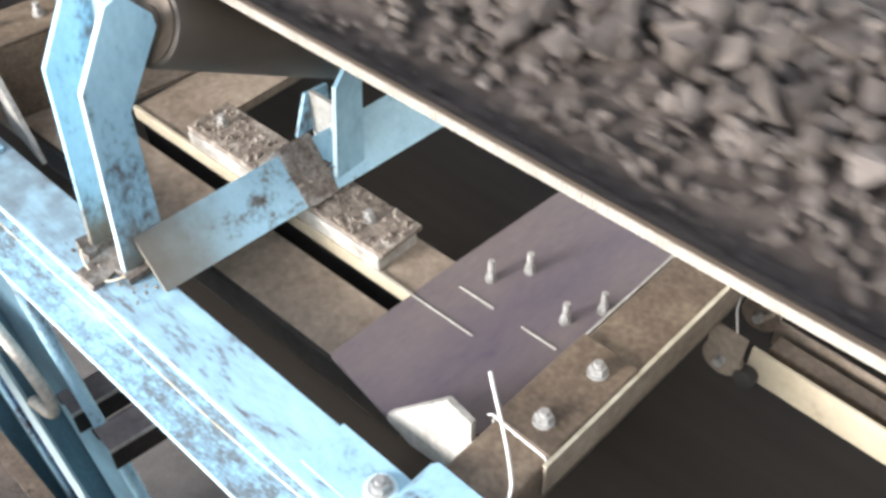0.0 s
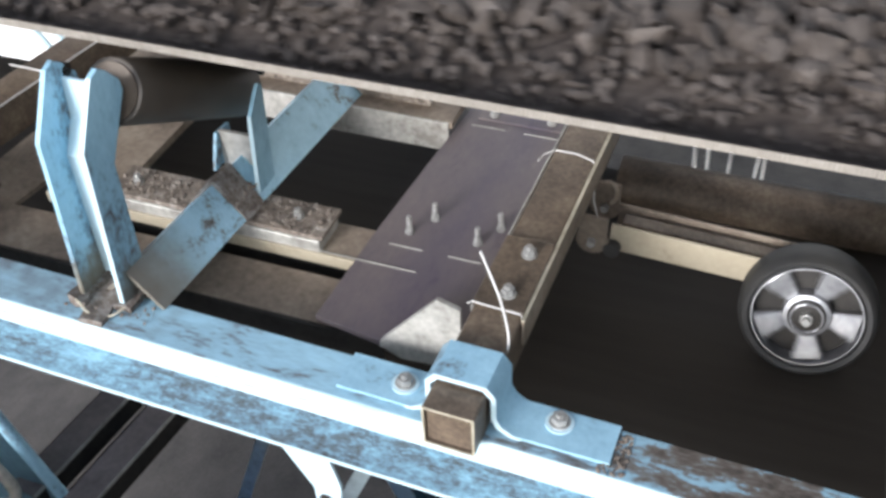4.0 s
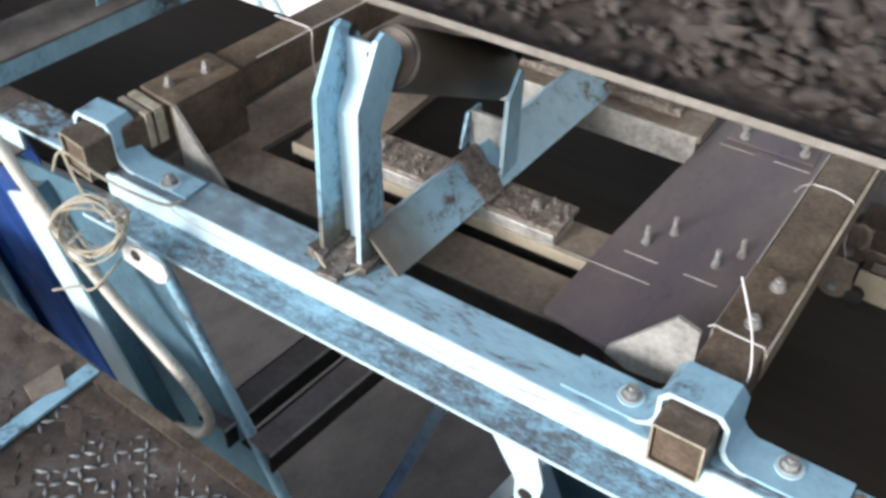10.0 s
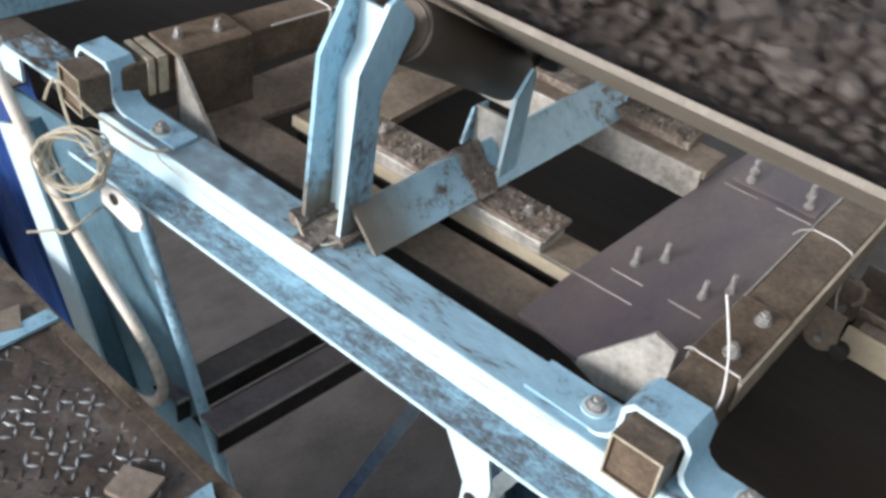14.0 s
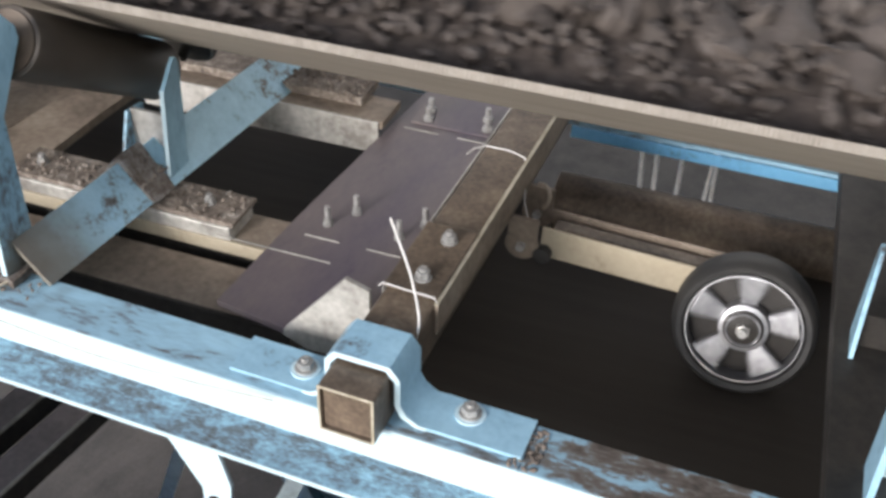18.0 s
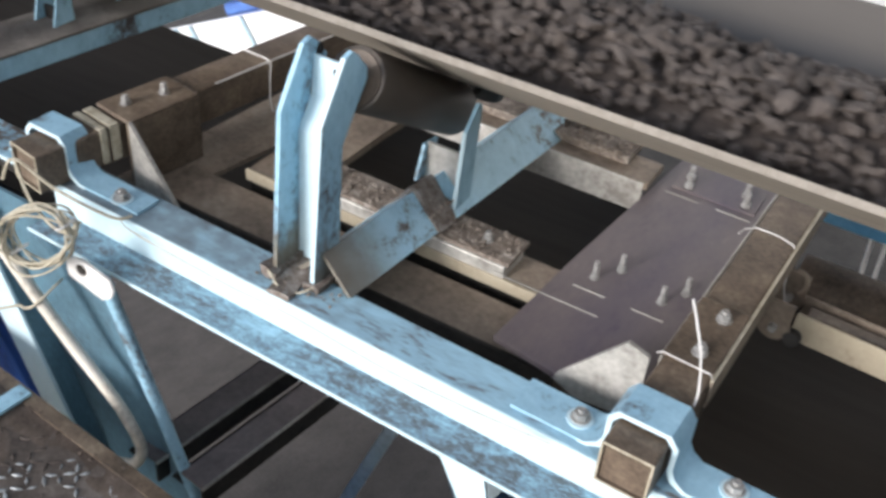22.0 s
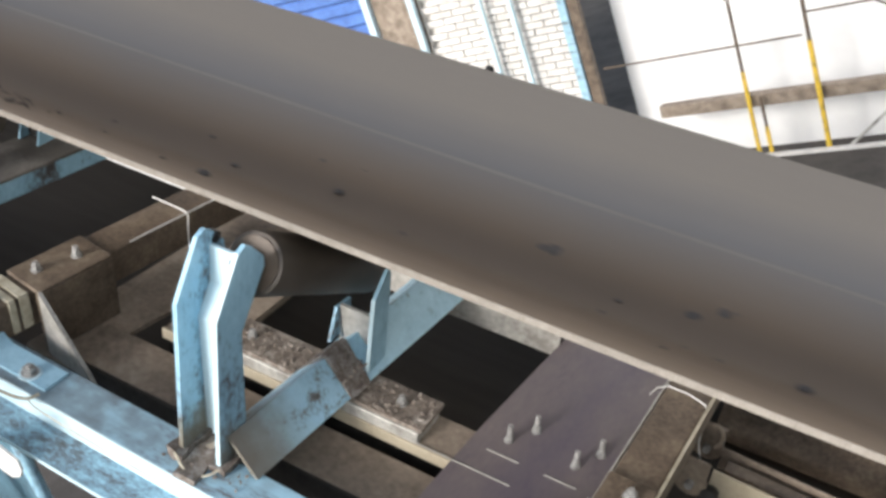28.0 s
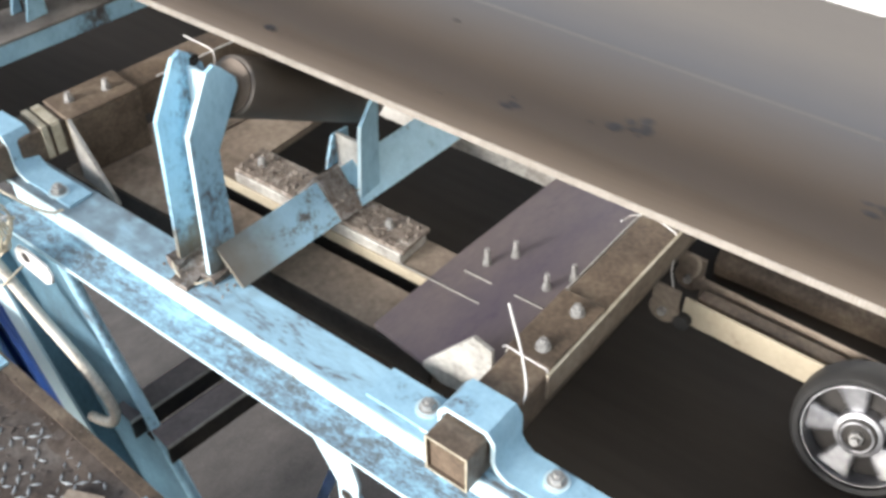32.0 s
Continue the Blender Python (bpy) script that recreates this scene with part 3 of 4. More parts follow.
# ---- cross tubes ----
def cross_tube(x, y0, turn, label):
    t = thing("cross_tube", label, "beam", "weigh frame cross tubes", m=pose(x, 0, 0, 0, 0, turn))
    bm = B()
    o, w = 0.04, 0.0355
    ring = [(-o, 0), (o, 0), (o, 0.08), (-o, 0.08)]
    inner = [(-w, 0.0045), (w, 0.0045), (w, 0.0755), (-w, 0.0755)]
    vo = [[bm.verts.new((a, y, b)) for a, b in ring] for y in (y0, 1.24)]
    vi = [[bm.verts.new((a, y, b)) for a, b in inner] for y in (y0, 1.24)]
    for i in range(4):
        j = (i + 1) % 4
        bm.faces.new((vo[0][i], vo[0][j], vo[1][j], vo[1][i]))
        bm.faces.new((vi[0][j], vi[0][i], vi[1][i], vi[1][j]))
        bm.faces.new((vo[0][j], vo[0][i], vi[0][i], vi[0][j]))
        bm.faces.new((vo[1][i], vo[1][j], vi[1][j], vi[1][i]))
    bmesh.ops.bevel(bm, geom=[e for e in bm.edges if abs(e.verts[0].co.y - e.verts[1].co.y) > 0.5], offset=0.005, segments=3, affect="EDGES", profile=0.5)
    part("tube", bm, TUBE, t, smooth=True)
    part("cut_rim", ring_strip(y0), WIRE, t, "pale saw-cut rim")
    part("end_plug", box(B(), -0.035, 0.035, y0 + 0.006, y0 + 0.012, 0.005, 0.075), TUBE, t, "brown end plug")
    return t


def ring_strip(y):
    bm = B()
    o, w = 0.0395, 0.0362
    for a, b, c, d in ((-o, o, 0.0005, 0.0038), (-o, o, 0.0762, 0.0795), (-o, -w, 0.0038, 0.0762), (w, o, 0.0038, 0.0762)):
        box(bm, a, b, y - 0.0012, y + 0.001, c, d)
    return bm


def saddle(x, y0, w, left, right, bolts):
    """A hat-shaped strap over the tube, with a foot and a bolt on either side."""
    t = thing("tube_saddle", "light blue hat-shaped strap bolted over the square tube", "bracket", "tube saddles", m=pose(x, 0, 0, 0, 0, -1.6))
    k, h = 0.046, 0.087
    inner = [(-left, 0.001), (-k - 0.03, 0.001), (-k - 0.008, 0.012), (-k, 0.03), (-k, h - 0.015), (-k + 0.012, h), (k - 0.012, h), (k, h - 0.015), (k, 0.03), (k + 0.008, 0.012), (k + 0.03, 0.0005), (right, 0.0005)]
    outer = [(-left, 0.006), (-k - 0.034, 0.006), (-k - 0.016, 0.018), (-k - 0.008, 0.033), (-k - 0.008, h - 0.01), (-k + 0.006, h + 0.008), (k - 0.006, h + 0.008), (k + 0.008, h - 0.01), (k + 0.008, 0.033), (k + 0.016, 0.018), (k + 0.034, 0.006), (right, 0.006)]
    part("strap", solid(B(), inner + outer[::-1], "y", y0, y0 + w), SADDLE, t, smooth=True)
    e = k + 0.045
    inner[0], inner[-1], outer[0], outer[-1] = (-e, 0.001), (e, 0.0005), (-e, 0.006), (e, 0.006)
    # wear and the rim's highlight put into the colour
    part("worn_rim", solid(B(), inner + outer[::-1], "y", y0 - 0.0015, y0 - 0.0002), BLUE_CLEAN, t, "worn rim with its highlight in the colour")
    for bx, by in bolts:
        part("washer", rod(B(), (bx, by, 0.006), (bx, by, 0.0085), 0.021, seg=28), BLUE_CLEAN, t, "paint-smeared washer")
        nut(t, bx, by, 0.0085, 0.0125)
    return t


cross_tube(XR, 0.0, -1.5, "square steel tube with brown oxide coat and a plugged end")
cross_tube(XL, 0.03, -9, "square steel tube with brown oxide coat beside a cable coil")
saddle(XR, 0.05, 0.07, 0.205, 0.222, ((-0.105, 0.087), (0.136, 0.095)))
saddle(XL, 0.085, 0.055, 0.12, 0.225, ((0.171, 0.1),))


# ---- idlers ----
CHEEK = [(0.095, 0.0), (0.165, 0.0), (0.168, 0.255), (0.232, 0.35), (0.23, 0.37), (0.205, 0.4)]
CREST = [(0.19, 0.412), (0.172, 0.406), (0.113, 0.312)]


def upright(t, x, w, coat):
    """The bent channel that carries the outer roller end."""
    b = new("bracket")
    b.parent = t
    for s in (-1, 1):
        part("cheek", solid(B(), CHEEK + CREST, "x", x + s * w - 0.004, x + s * w + 0.004), coat[0], b)
        # front edge strip: wear plus a highlight, both in its colour
        part("worn_edge", solid(B(), [(0.0955, 0.02), (0.1135, 0.3115), (0.1722, 0.4052), (0.1708, 0.4064), (0.1118, 0.3123), (0.0937, 0.02)], "x", x + s * w - 0.0042, x + s * w + 0.0042), coat[1] if s > 0 else coat[0], b)
    web = [(0.155, 0.0), (0.162, 0.0), (0.164, 0.258), (0.197, 0.308), (0.203, 0.378), (0.196, 0.379), (0.19, 0.312), (0.157, 0.262)]
    part("web", solid(B(), web, "x", x - w + 0.003, x + w - 0.003), coat[1], b)
    bm = B()
    rod(bm, (x - w - 0.012, 0.213, 0.383), (x - w + 0.004, 0.213, 0.383), 0.012, seg=6)
    part("axle_nut", bm, DARK, b)
    return b


def inner_upright(t, y, x0, x1):
    b = new("inner_bracket")
    b.parent = t
    side = [(y - 0.02, 0.03), (y + 0.045, 0.03), (y + 0.042, 0.17), (y + 0.03, 0.195), (y + 0.012, 0.19), (y + 0.004, 0.12)]
    for x in (x0, x1):
        part("cheek", solid(B(), side, "x", x - 0.003, x + 0.003), BLUE, b, "light blue inner cheek")
    # web darker than the cheeks
    part("web", box(B(), x0 + 0.003, x1 - 0.003, y + 0.014, y + 0.02, 0.03, 0.085), DARK, b, "dark web")
    return b


def weigh_bracket(t):
    """The short channel astride the base angle that carries the inner roller ends."""
    b = new("inner_bracket")
    b.parent = t
    part("cheek", solid(B(), [(0.43, 0.045), (0.5, 0.045), (0.5, 0.108), (0.455, 0.113)], "x", 0.03, 0.036), BLUE, b, "light blue low cheek")
    side = [(0.425, 0.018), (0.482, 0.018), (0.492, 0.205), (0.488, 0.218), (0.48, 0.221), (0.469, 0.21), (0.44, 0.178)]
    part("cheek", solid(B(), side, "x", 0.12, 0.127), BLUE, b, "light blue tall cheek")
    # pale strip for wear and the glint along the front edge
    part("worn_edge", solid(B(), [(0.4235, 0.02), (0.425, 0.02), (0.44, 0.178), (0.4385, 0.179)], "x", 0.1195, 0.1275), BLUE_CLEAN, b, "worn edge with its highlight in the colour")
    part("web", box(B(), 0.036, 0.12, 0.462, 0.469, 0.03, 0.116), GUSSET, b, "bare grey web")
    return b


def roller(t, p, q, r, name):
    p, q = Vector(p), Vector(q)
    ob = new(name)
    ob.parent = t
    rest = Matrix.Translation((p + q) / 2) @ (q - p).to_track_quat("Z", "Y").to_matrix().to_4x4()
    ob.matrix_basis = rest
    h = (q - p).length / 2
    part("shell", rod(B(), (0, 0, -h), (0, 0, h), r, seg=48, bev=0.004), ROLLER, ob, "worn dark roller shell", True)
    part("axle", rod(B(), (0, 0, -h - 0.055), (0, 0, h + 0.03), 0.01, seg=12), DARK, ob)
    bm = rod(B(), (0, 0, -h - 0.0035), (0, 0, -h + 0.004), r * 0.86, seg=40)
    rod(bm, (0, 0, -h - 0.007), (0, 0, -h), r * 0.45, seg=24)
    part("end_cap", bm, TUBE, ob, "brown dusty end cap", True)
    part("end_cap", rod(B(), (0, 0, h - 0.004), (0, 0, h + 0.0035), r * 0.86, seg=40), DARK, ob)
    return ob, rest


spinning = []


def idler(x, weigh, turn=0.0, base=(-0.17, 0.03), dark=False, top=0.055):
    t = thing("weigh_idler" if weigh else "carrying_idler", "light blue V-trough idler on the weigh frame, rust at its welds" if weigh else "light blue V-trough idler on a dusty channel base", "idler", "idlers", m=pose(x, 0, 0))
    upright(t, 0.005 if weigh else -0.03, 0.039 if weigh else 0.035, (CHEEK_BLUE if weigh else BLUE, BLUE_CLEAN))
    if weigh:
        b = new("base_angle")
        b.parent = t
        b.matrix_basis = pose(0.048, 0.12, 0, 0, 0, -4.7)
        for s, u in ((1, "x"), (-1, "x")):
            part("leg", solid(B(), [(0, 0.068), (0.062 * s, 0.006), (0.054 * s, 0.002), (0, 0.057)], "y", 0.0, 0.765), ANGLE_BLUE, b, "scraped light blue angle leg, rusted at the weld")
        bm = solid(B(), [(-0.066, 0.004), (-0.062, 0.001), (0, 0.069), (0.062, 0.004), (0.066, 0.008), (0.004, 0.077), (-0.004, 0.077)], "y", 0.245, 0.302)
        bmesh.ops.subdivide_edges(bm, edges=bm.edges[:], cuts=3, use_grid_fill=True)
        for v in bm.verts:
            v.co += 0.005 * noise.noise_vector(v.co * 40)
        part("strap_clamp", bm, RUSTY, b, "rusted strap over the angle", True)
        part("strap_clamp", crumbs(B(), 21, 70, -0.03, 0.05, 0.245, 0.315, 0.035, 0.007), GRUB, b, "flaking dirt")["kind"] = "stuff"
        part("end_notch", solid(B(), [(0, 0.069), (0.03, 0.04), (-0.03, 0.04)], "y", 0.757, 0.768), BLUE_CLEAN, b, "pale torn end")
        weigh_bracket(t)
        foot = new("foot")
        foot.parent = t
        bm = B()
        for a, c in ((-0.06, -0.02), (-0.02, 0.03), (0.03, 0.06)):
            box(bm, a, c - 0.003, 0.07 + 0.02 * math.sin(a * 60), 0.155, 0.0, 0.014 + 0.006 * math.sin(a * 90))
        bmesh.ops.subdivide_edges(bm, edges=bm.edges[:], cuts=4, use_grid_fill=True)
        for v in bm.verts:
            v.co += 0.008 * noise.noise_vector(v.co * 35)
        part("weld_plate", bm, RUSTY, foot, "rusted crumpled weld plate", True)
        wire_bm = B()
        wire(wire_bm, arc([(-0.062, 0.1, 0.006), (-0.03, 0.075, 0.02), (-0.005, 0.068, 0.004), (0.03, 0.072, 0.006), (0.05, 0.1, 0.012)]), 0.002)
        part("weld_bead", wire_bm, WIRE, foot, "bright weld bead")
        part("weld_grime", crumbs(B(), 4, 120, -0.06, 0.10, 0.075, 0.17, 0.004, 0.0045), GRUB, foot, "crumbling grime")["kind"] = "stuff"
    else:
        b = new("base_channel")
        b.parent = t
        b.matrix_basis = pose(0, 0, 0, 0, 0, turn)
        part("top_plate", box(B(), base[0], base[1], 0.04 if dark else 0.13, 1.2, top, top + 0.008, 0.002), DARK if dark else DUSTY, b, "dust on the base plate")
        part("side_plate", box(B(), base[0], base[0] + 0.007, 0.04 if dark else 0.13, 1.2, 0.001, top), DARK if dark else BLUE, b)
        part("side_plate", box(B(), base[1] - 0.007, base[1], 0.04 if dark else 0.13, 1.2, 0.001, top), DARK if dark else BLUE, b)
        if dark:
            inner_upright(t, 0.385, -0.095, -0.03)
        else:
            inner_upright(t, 0.45, 0.035, 0.095)
            inner_upright(t, 0.64, 0.035, 0.095)
    made = [roller(t, (0.02, 0.24, 0.336), (0.02, 0.572, 0.134), 0.054, "wing_roller"), roller(t, (0.02, 1.012, 0.336), (0.02, 0.68, 0.134), 0.054, "wing_roller")]
    if weigh:
        spinning.extend(made)
    up = upright(t, 0, 0.044, (BLUE, BLUE_CLEAN))
    up.matrix_basis = pose(0, 2 * MID - 0.04, -0.06, 0, 0, 180)
    return t


WX = -0.65
idler(WX, True)
idler(-1.675, False, -9, (-0.075, 0.075), False, 0.047)
idler(-2.80, False, -4, (-0.13, 0.08), False, 0.025)
idler(-4.0, False, 0, (-0.13, 0.08), False, 0.025)
idler(0.70, False, 1.5, (-0.11, 0.1), True, 0.022)
idler(1.8, False, 0, (0.02, 0.20))


# ---- weigh frame ----
wf = thing("belt_scale", "brown steel weigh frame with rails and a violet mounting plate", "belt scale")
part("near_strip", box(B(), -1.09, -0.2, 0.222, 0.332, -0.07, -0.06, 0.001), TAN, wf, "brown dusty flat strip")
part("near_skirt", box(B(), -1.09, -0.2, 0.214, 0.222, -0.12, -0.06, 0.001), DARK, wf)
# lip's colour holds the sun's yellow
part("near_rail", box(B(), -0.973, -0.06, 0.36, 0.367, -0.062, -0.037, 0.001), ARM, wf, "rail lip, yellowed for the sun on it")
# rail web and the sheet in the slot made dark for the slot's shade
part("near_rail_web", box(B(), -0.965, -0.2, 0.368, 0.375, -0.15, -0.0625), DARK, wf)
part("near_rail", box(B(), -0.844, -0.06, 0.3675, 0.455, -0.06, -0.041, 0.001), TAN, wf, "tan dusty rail")
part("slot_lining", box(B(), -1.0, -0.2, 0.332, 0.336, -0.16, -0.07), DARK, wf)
part("spacer_bar", box(B(), -0.82, -0.38, 0.364, 0.446, -0.0405, -0.012, 0.003), GUSSET, wf, "pale scraped spacer bar")
part("spacer_cap", crumbs(box(B(), -0.822, -0.374, 0.367, 0.452, -0.012, -0.003, 0.002), 31, 320, -0.815, -0.38, 0.37, 0.446, -0.003, 0.006), GRUB, wf, "cap strip caked with crumbling dirt")
for x in (-0.78, -0.44):
    nut(wf, x, 0.408, -0.003, 0.0085)
# face made paler than the rail top for the sun falling on it
part("far_rail", box(B(), -0.80, -0.275, 0.752, 0.758, -0.062, 0.006, 0.001), GUSSET, wf, "rail face, lightened as its sunlit side")
part("far_rail", box(B(), -0.80, -0.268, 0.758, 0.85, -0.01, 0.006, 0.001), TAN, wf, "tan dusty rail")
part("far_spacer", crumbs(box(B(), -0.75, -0.33, 0.80, 0.89, 0.0055, 0.024, 0.002), 33, 150, -0.5, -0.33, 0.80, 0.88, 0.024, 0.007), GRUB, wf, "spacer caked with crumbling dirt")
part("end_plate", solid(B(), [(-1.18, 0.2), (-1.06, 0.2), (-1.036, 0.336), (-0.998, 0.553), (-0.965, 0.75), (-0.93, 0.97), (-1.12, 0.97)], "z", -0.072, -0.062), TAN, wf, "brown dusty end plate")
part("cross_plate", solid(B(), [(-0.973, 0.3675), (-0.845, 0.3675), (-0.838, 0.5), (-0.836, 0.66), (-0.82, 0.97), (-0.915, 0.97), (-0.973, 0.47)], "z", -0.0595, -0.041), TAN, wf, "brown dusty cross plate")
part("mounting_plate", solid(B(), [(-0.312, 0.205), (-0.19, 0.185), (-0.036, 0.26), (-0.017, 0.98), (-0.25, 0.98), (-0.272, 0.74), (-0.298, 0.448)], "z", -0.034, -0.022), PLATE, wf, "violet heat-tinted steel plate")
for x0, x1, y in ((-0.262, -0.20, 0.408), (-0.15, -0.09, 0.408), (-0.40, -0.19, 0.352), (-0.24, -0.17, 0.80), (-0.13, -0.06, 0.80)):
    part("scribed_line", box(B(), x0, x1, y, y + 0.0024, -0.022, -0.0205), GUSSET, wf, "bright scribed line")
for x, y in ((-0.239, 0.45), (-0.207, 0.498), (-0.112, 0.457), (-0.084, 0.506)):
    nut(wf, x, y, -0.022, 0.007, 0.024, 0.005, "stud", "bright zinc stud")
for x, y in ((-0.212, 0.875), (-0.204, 0.84), (-0.094, 0.88), (-0.084, 0.845)):
    nut(wf, x, y, -0.022, 0.01, 0.02, 0.0055, "stud", "bright zinc stud and nut")
part("pack_plate", box(B(), -0.235, -0.06, 0.825, 0.90, -0.022, -0.0185), PLATE, wf)
right = new("right_mount")
right.parent = wf
right.matrix_basis = pose(0, 0, 0, 0, 0, -1.5)
part("clamp_plate", box(B(), -0.042, 0.041, 0.212, 0.378, 0.081, 0.089, 0.003), TUBE, right, "brown clamp plate on the tube")
part("clamp_side", box(B(), -0.045, -0.041, 0.212, 0.98, -0.02, 0.0785, 0.001), GUSSET, right, "pale edge strip")
# two strips added to colour the tube's right side and top edge as lit
part("edge_strip", box(B(), 0.0412, 0.046, 0.2, 1.1, 0.03, 0.082, 0.001), TAN, right, "tan strip added for the lit side of the tube")
part("edge_bead", box(B(), 0.0405, 0.0462, 0.2, 1.1, 0.0822, 0.0852), WIRE, right, "pale strip added for the lit tube edge")
nut(wf, 0.017, 0.339, 0.089, 0.0105)
nut(wf, 0.012, 0.243, 0.089, 0.0105)
part("gusset", solid(B(), [(-0.196, -0.034), (-0.084, 0.10), (-0.047, 0.088), (-0.047, -0.02), (-0.09, -0.05), (-0.15, -0.055)], "y", 0.186, 0.194), GUSSET, wf, "bare pale steel gusset")
left = new("left_mount")
left.parent = wf
left.matrix_basis = pose(-1.215, 0, 0, 0, 0, -9)
part("clamp_plate", box(B(), -0.042, 0.062, 0.215, 0.385, 0.081, 0.089, 0.004), TUBE, left, "brown clamp plate with studs")
part("clamp_side", box(B(), 0.052, 0.062, 0.215, 0.385, -0.06, 0.081, 0.002), TUBE, left)
part("gusset", solid(B(), [(0.062, 0.088), (0.062, -0.06), (0.20, -0.06), (0.19, -0.045)], "y", 0.215, 0.223), GUSSET, left, "bare pale steel gusset")
for y0, y1 in ((0.164, 0.178), (0.186, 0.206)):
    part("shim", box(B(), -0.043, 0.043, y0, y1, 0.0795, 0.084, 0.001), WIRE, left, "pale shim round the tube")
    part("shim", box(B(), 0.0405, 0.045, y0, y1, 0.008, 0.079, 0.001), WIRE, left, "pale shim round the tube")
nut(left, 0.0, 0.255, 0.089, 0.009, 0.006, 0.006, "stud", "bright zinc stud")
nut(left, 0.015, 0.335, 0.089, 0.009, 0.01, 0.006, "stud", "bright zinc stud")


# ---- ties and wires ----
def tie(label, pts, r=0.0028, material=None, name="cable_tie", cat="cable tie", smooth=True):
    t = thing(name, label, cat, "cable ties" if name == "cable_tie" else "")
    part("strip", wire(B(), arc(pts) if smooth else pts, r), material or TIE, t)
    return t


tie("white nylon cable tie sticking up beside the saddle", [(0.042, 0.14, 0.07), (0.042, 0.149, 0.1), (0.03, 0.152, 0.16), (0.012, 0.158, 0.205), (-0.005, 0.165, 0.24)], 0.0019)
tie("white nylon tie laid across the tube", [(-0.044, 0.212, 0.0815), (-0.036, 0.2105, 0.0905), (0.0, 0.207, 0.0908), (0.043, 0.205, 0.0905), (0.0475, 0.2045, 0.082)], 0.0012, smooth=False)
tie("white nylon tie looped round the tube and the pivot", [(-0.04, 0.585, 0.088), (-0.036, 0.612, 0.084), (-0.02, 0.628, 0.0845), (0.018, 0.628, 0.0845), (0.03, 0.62, 0.088), (0.052, 0.618, 0.083), (0.058, 0.615, 0.07), (0.06, 0.61, 0.0), (0.078, 0.6, -0.05), (0.085, 0.6, -0.085)], 0.0014, smooth=False)
tie("white nylon tie with a long tail on the slanting tube", [(-1.18, 0.58, 0.084), (-1.12, 0.575, 0.087), (-1.078, 0.572, 0.084), (-1.076, 0.57, 0.05), (-1.075, 0.568, 0.0), (-1.064, 0.564, -0.03)], 0.0019)
tie("pale bare wire laid along the brown tube edge", [(-1.104, 0.43, 0.082), (-1.081, 0.575, 0.082), (-1.064, 0.68, 0.082), (-1.04, 0.83, 0.082)], 0.002)

tie("thin bare wire hanging along the stringer web", [(-1.0, 0.05, 0.0), (-0.96, 0.045, -0.008), (-0.75, 0.04, -0.017), (-0.6, 0.036, -0.012), (-0.42, 0.03, -0.02), (-0.25, 0.026, -0.012), (-0.12, 0.024, 0.0)], 0.0012, WIRE, "thin_wire", "wire")

tie("white nylon tie pinched round the idler foot", [(-1.734, 0.08, 0.012), (-1.71, 0.079, 0.045), (-1.69, 0.078, 0.072), (-1.665, 0.079, 0.045), (-1.639, 0.08, 0.012)], 0.0022, smooth=False)

coil = thing("cable_coil", "coil of thin dirty cream cable hung on a wire", "cable")
rnd = random.Random(3)
for k in range(9):
    pts = []
    dx, dz, rr = rnd.uniform(-0.006, 0.006), rnd.uniform(-0.006, 0.006), 0.066 + rnd.uniform(-0.006, 0.006)
    for a in range(33):
        w = 2 * math.pi * a / 32
        pts.append((-1.095 + dx + rr * 1.18 * math.cos(w), -0.045 + 0.012 * math.sin(w * 2 + k) - 0.003 * k + 0.012 * math.cos(w), -0.018 + dz + 0.012 * math.cos(w) * 3 + rr * 0.95 * math.sin(w)))
    part("loop", wire(B(), pts, 0.0022, 6), WIRE, coil)
for w in (0.4, 3.6):
    c = Vector((-1.095 + 0.0775 * math.cos(w), -0.05, -0.018 + 0.036 * math.cos(w) + 0.0625 * math.sin(w)))
    part("binding", wire(B(), [c + Vector((0.008 * math.cos(a) * math.cos(w), 0.02 * math.sin(a), 0.008 * math.cos(a) * math.sin(w))) for a in (k * math.pi / 6 for k in range(13))], 0.002, 6), TIE, coil, "pale binding round the coil")
part("lead", wire(B(), arc([(-1.2, -0.03, 0.05), (-1.17, -0.02, 0.1), (-1.1, 0.0, 0.055), (-1.0, 0.03, 0.02), (-0.98, 0.06, 0.014)]), 0.003, 6), WIRE, coil)
part("lead", wire(B(), arc([(-1.17, -0.02, 0.1), (-1.13, -0.03, 0.03), (-1.06, -0.035, 0.0), (-1.02, -0.02, 0.03)]), 0.003, 6), WIRE, coil)


# ---- speed wheel ----
WHEEL = pose(0.461, 0.545, -0.1, -16, 0, 0)
arm = thing("wheel_arm", "cream painted channel arm of the belt speed wheel", "arm", m=pose(0, 0, -0.012, 0, 2.5, 0))
part("side", box(B(), 0.1, 0.46, 0.598, 0.603, -0.08, -0.02, 0.001), ARM, arm, "cream painted side")
part("side", box(B(), 0.1, 0.46, 0.672, 0.677, -0.08, -0.03, 0.001), TAN, arm, "dusty far side")
part("bottom", box(B(), 0.115, 0.46, 0.603, 0.672, -0.08, -0.075), TUBE, arm)
part("insert_bar", box(B(), 0.115, 0.44, 0.625, 0.655, -0.075, -0.035, 0.002), TUBE, arm)
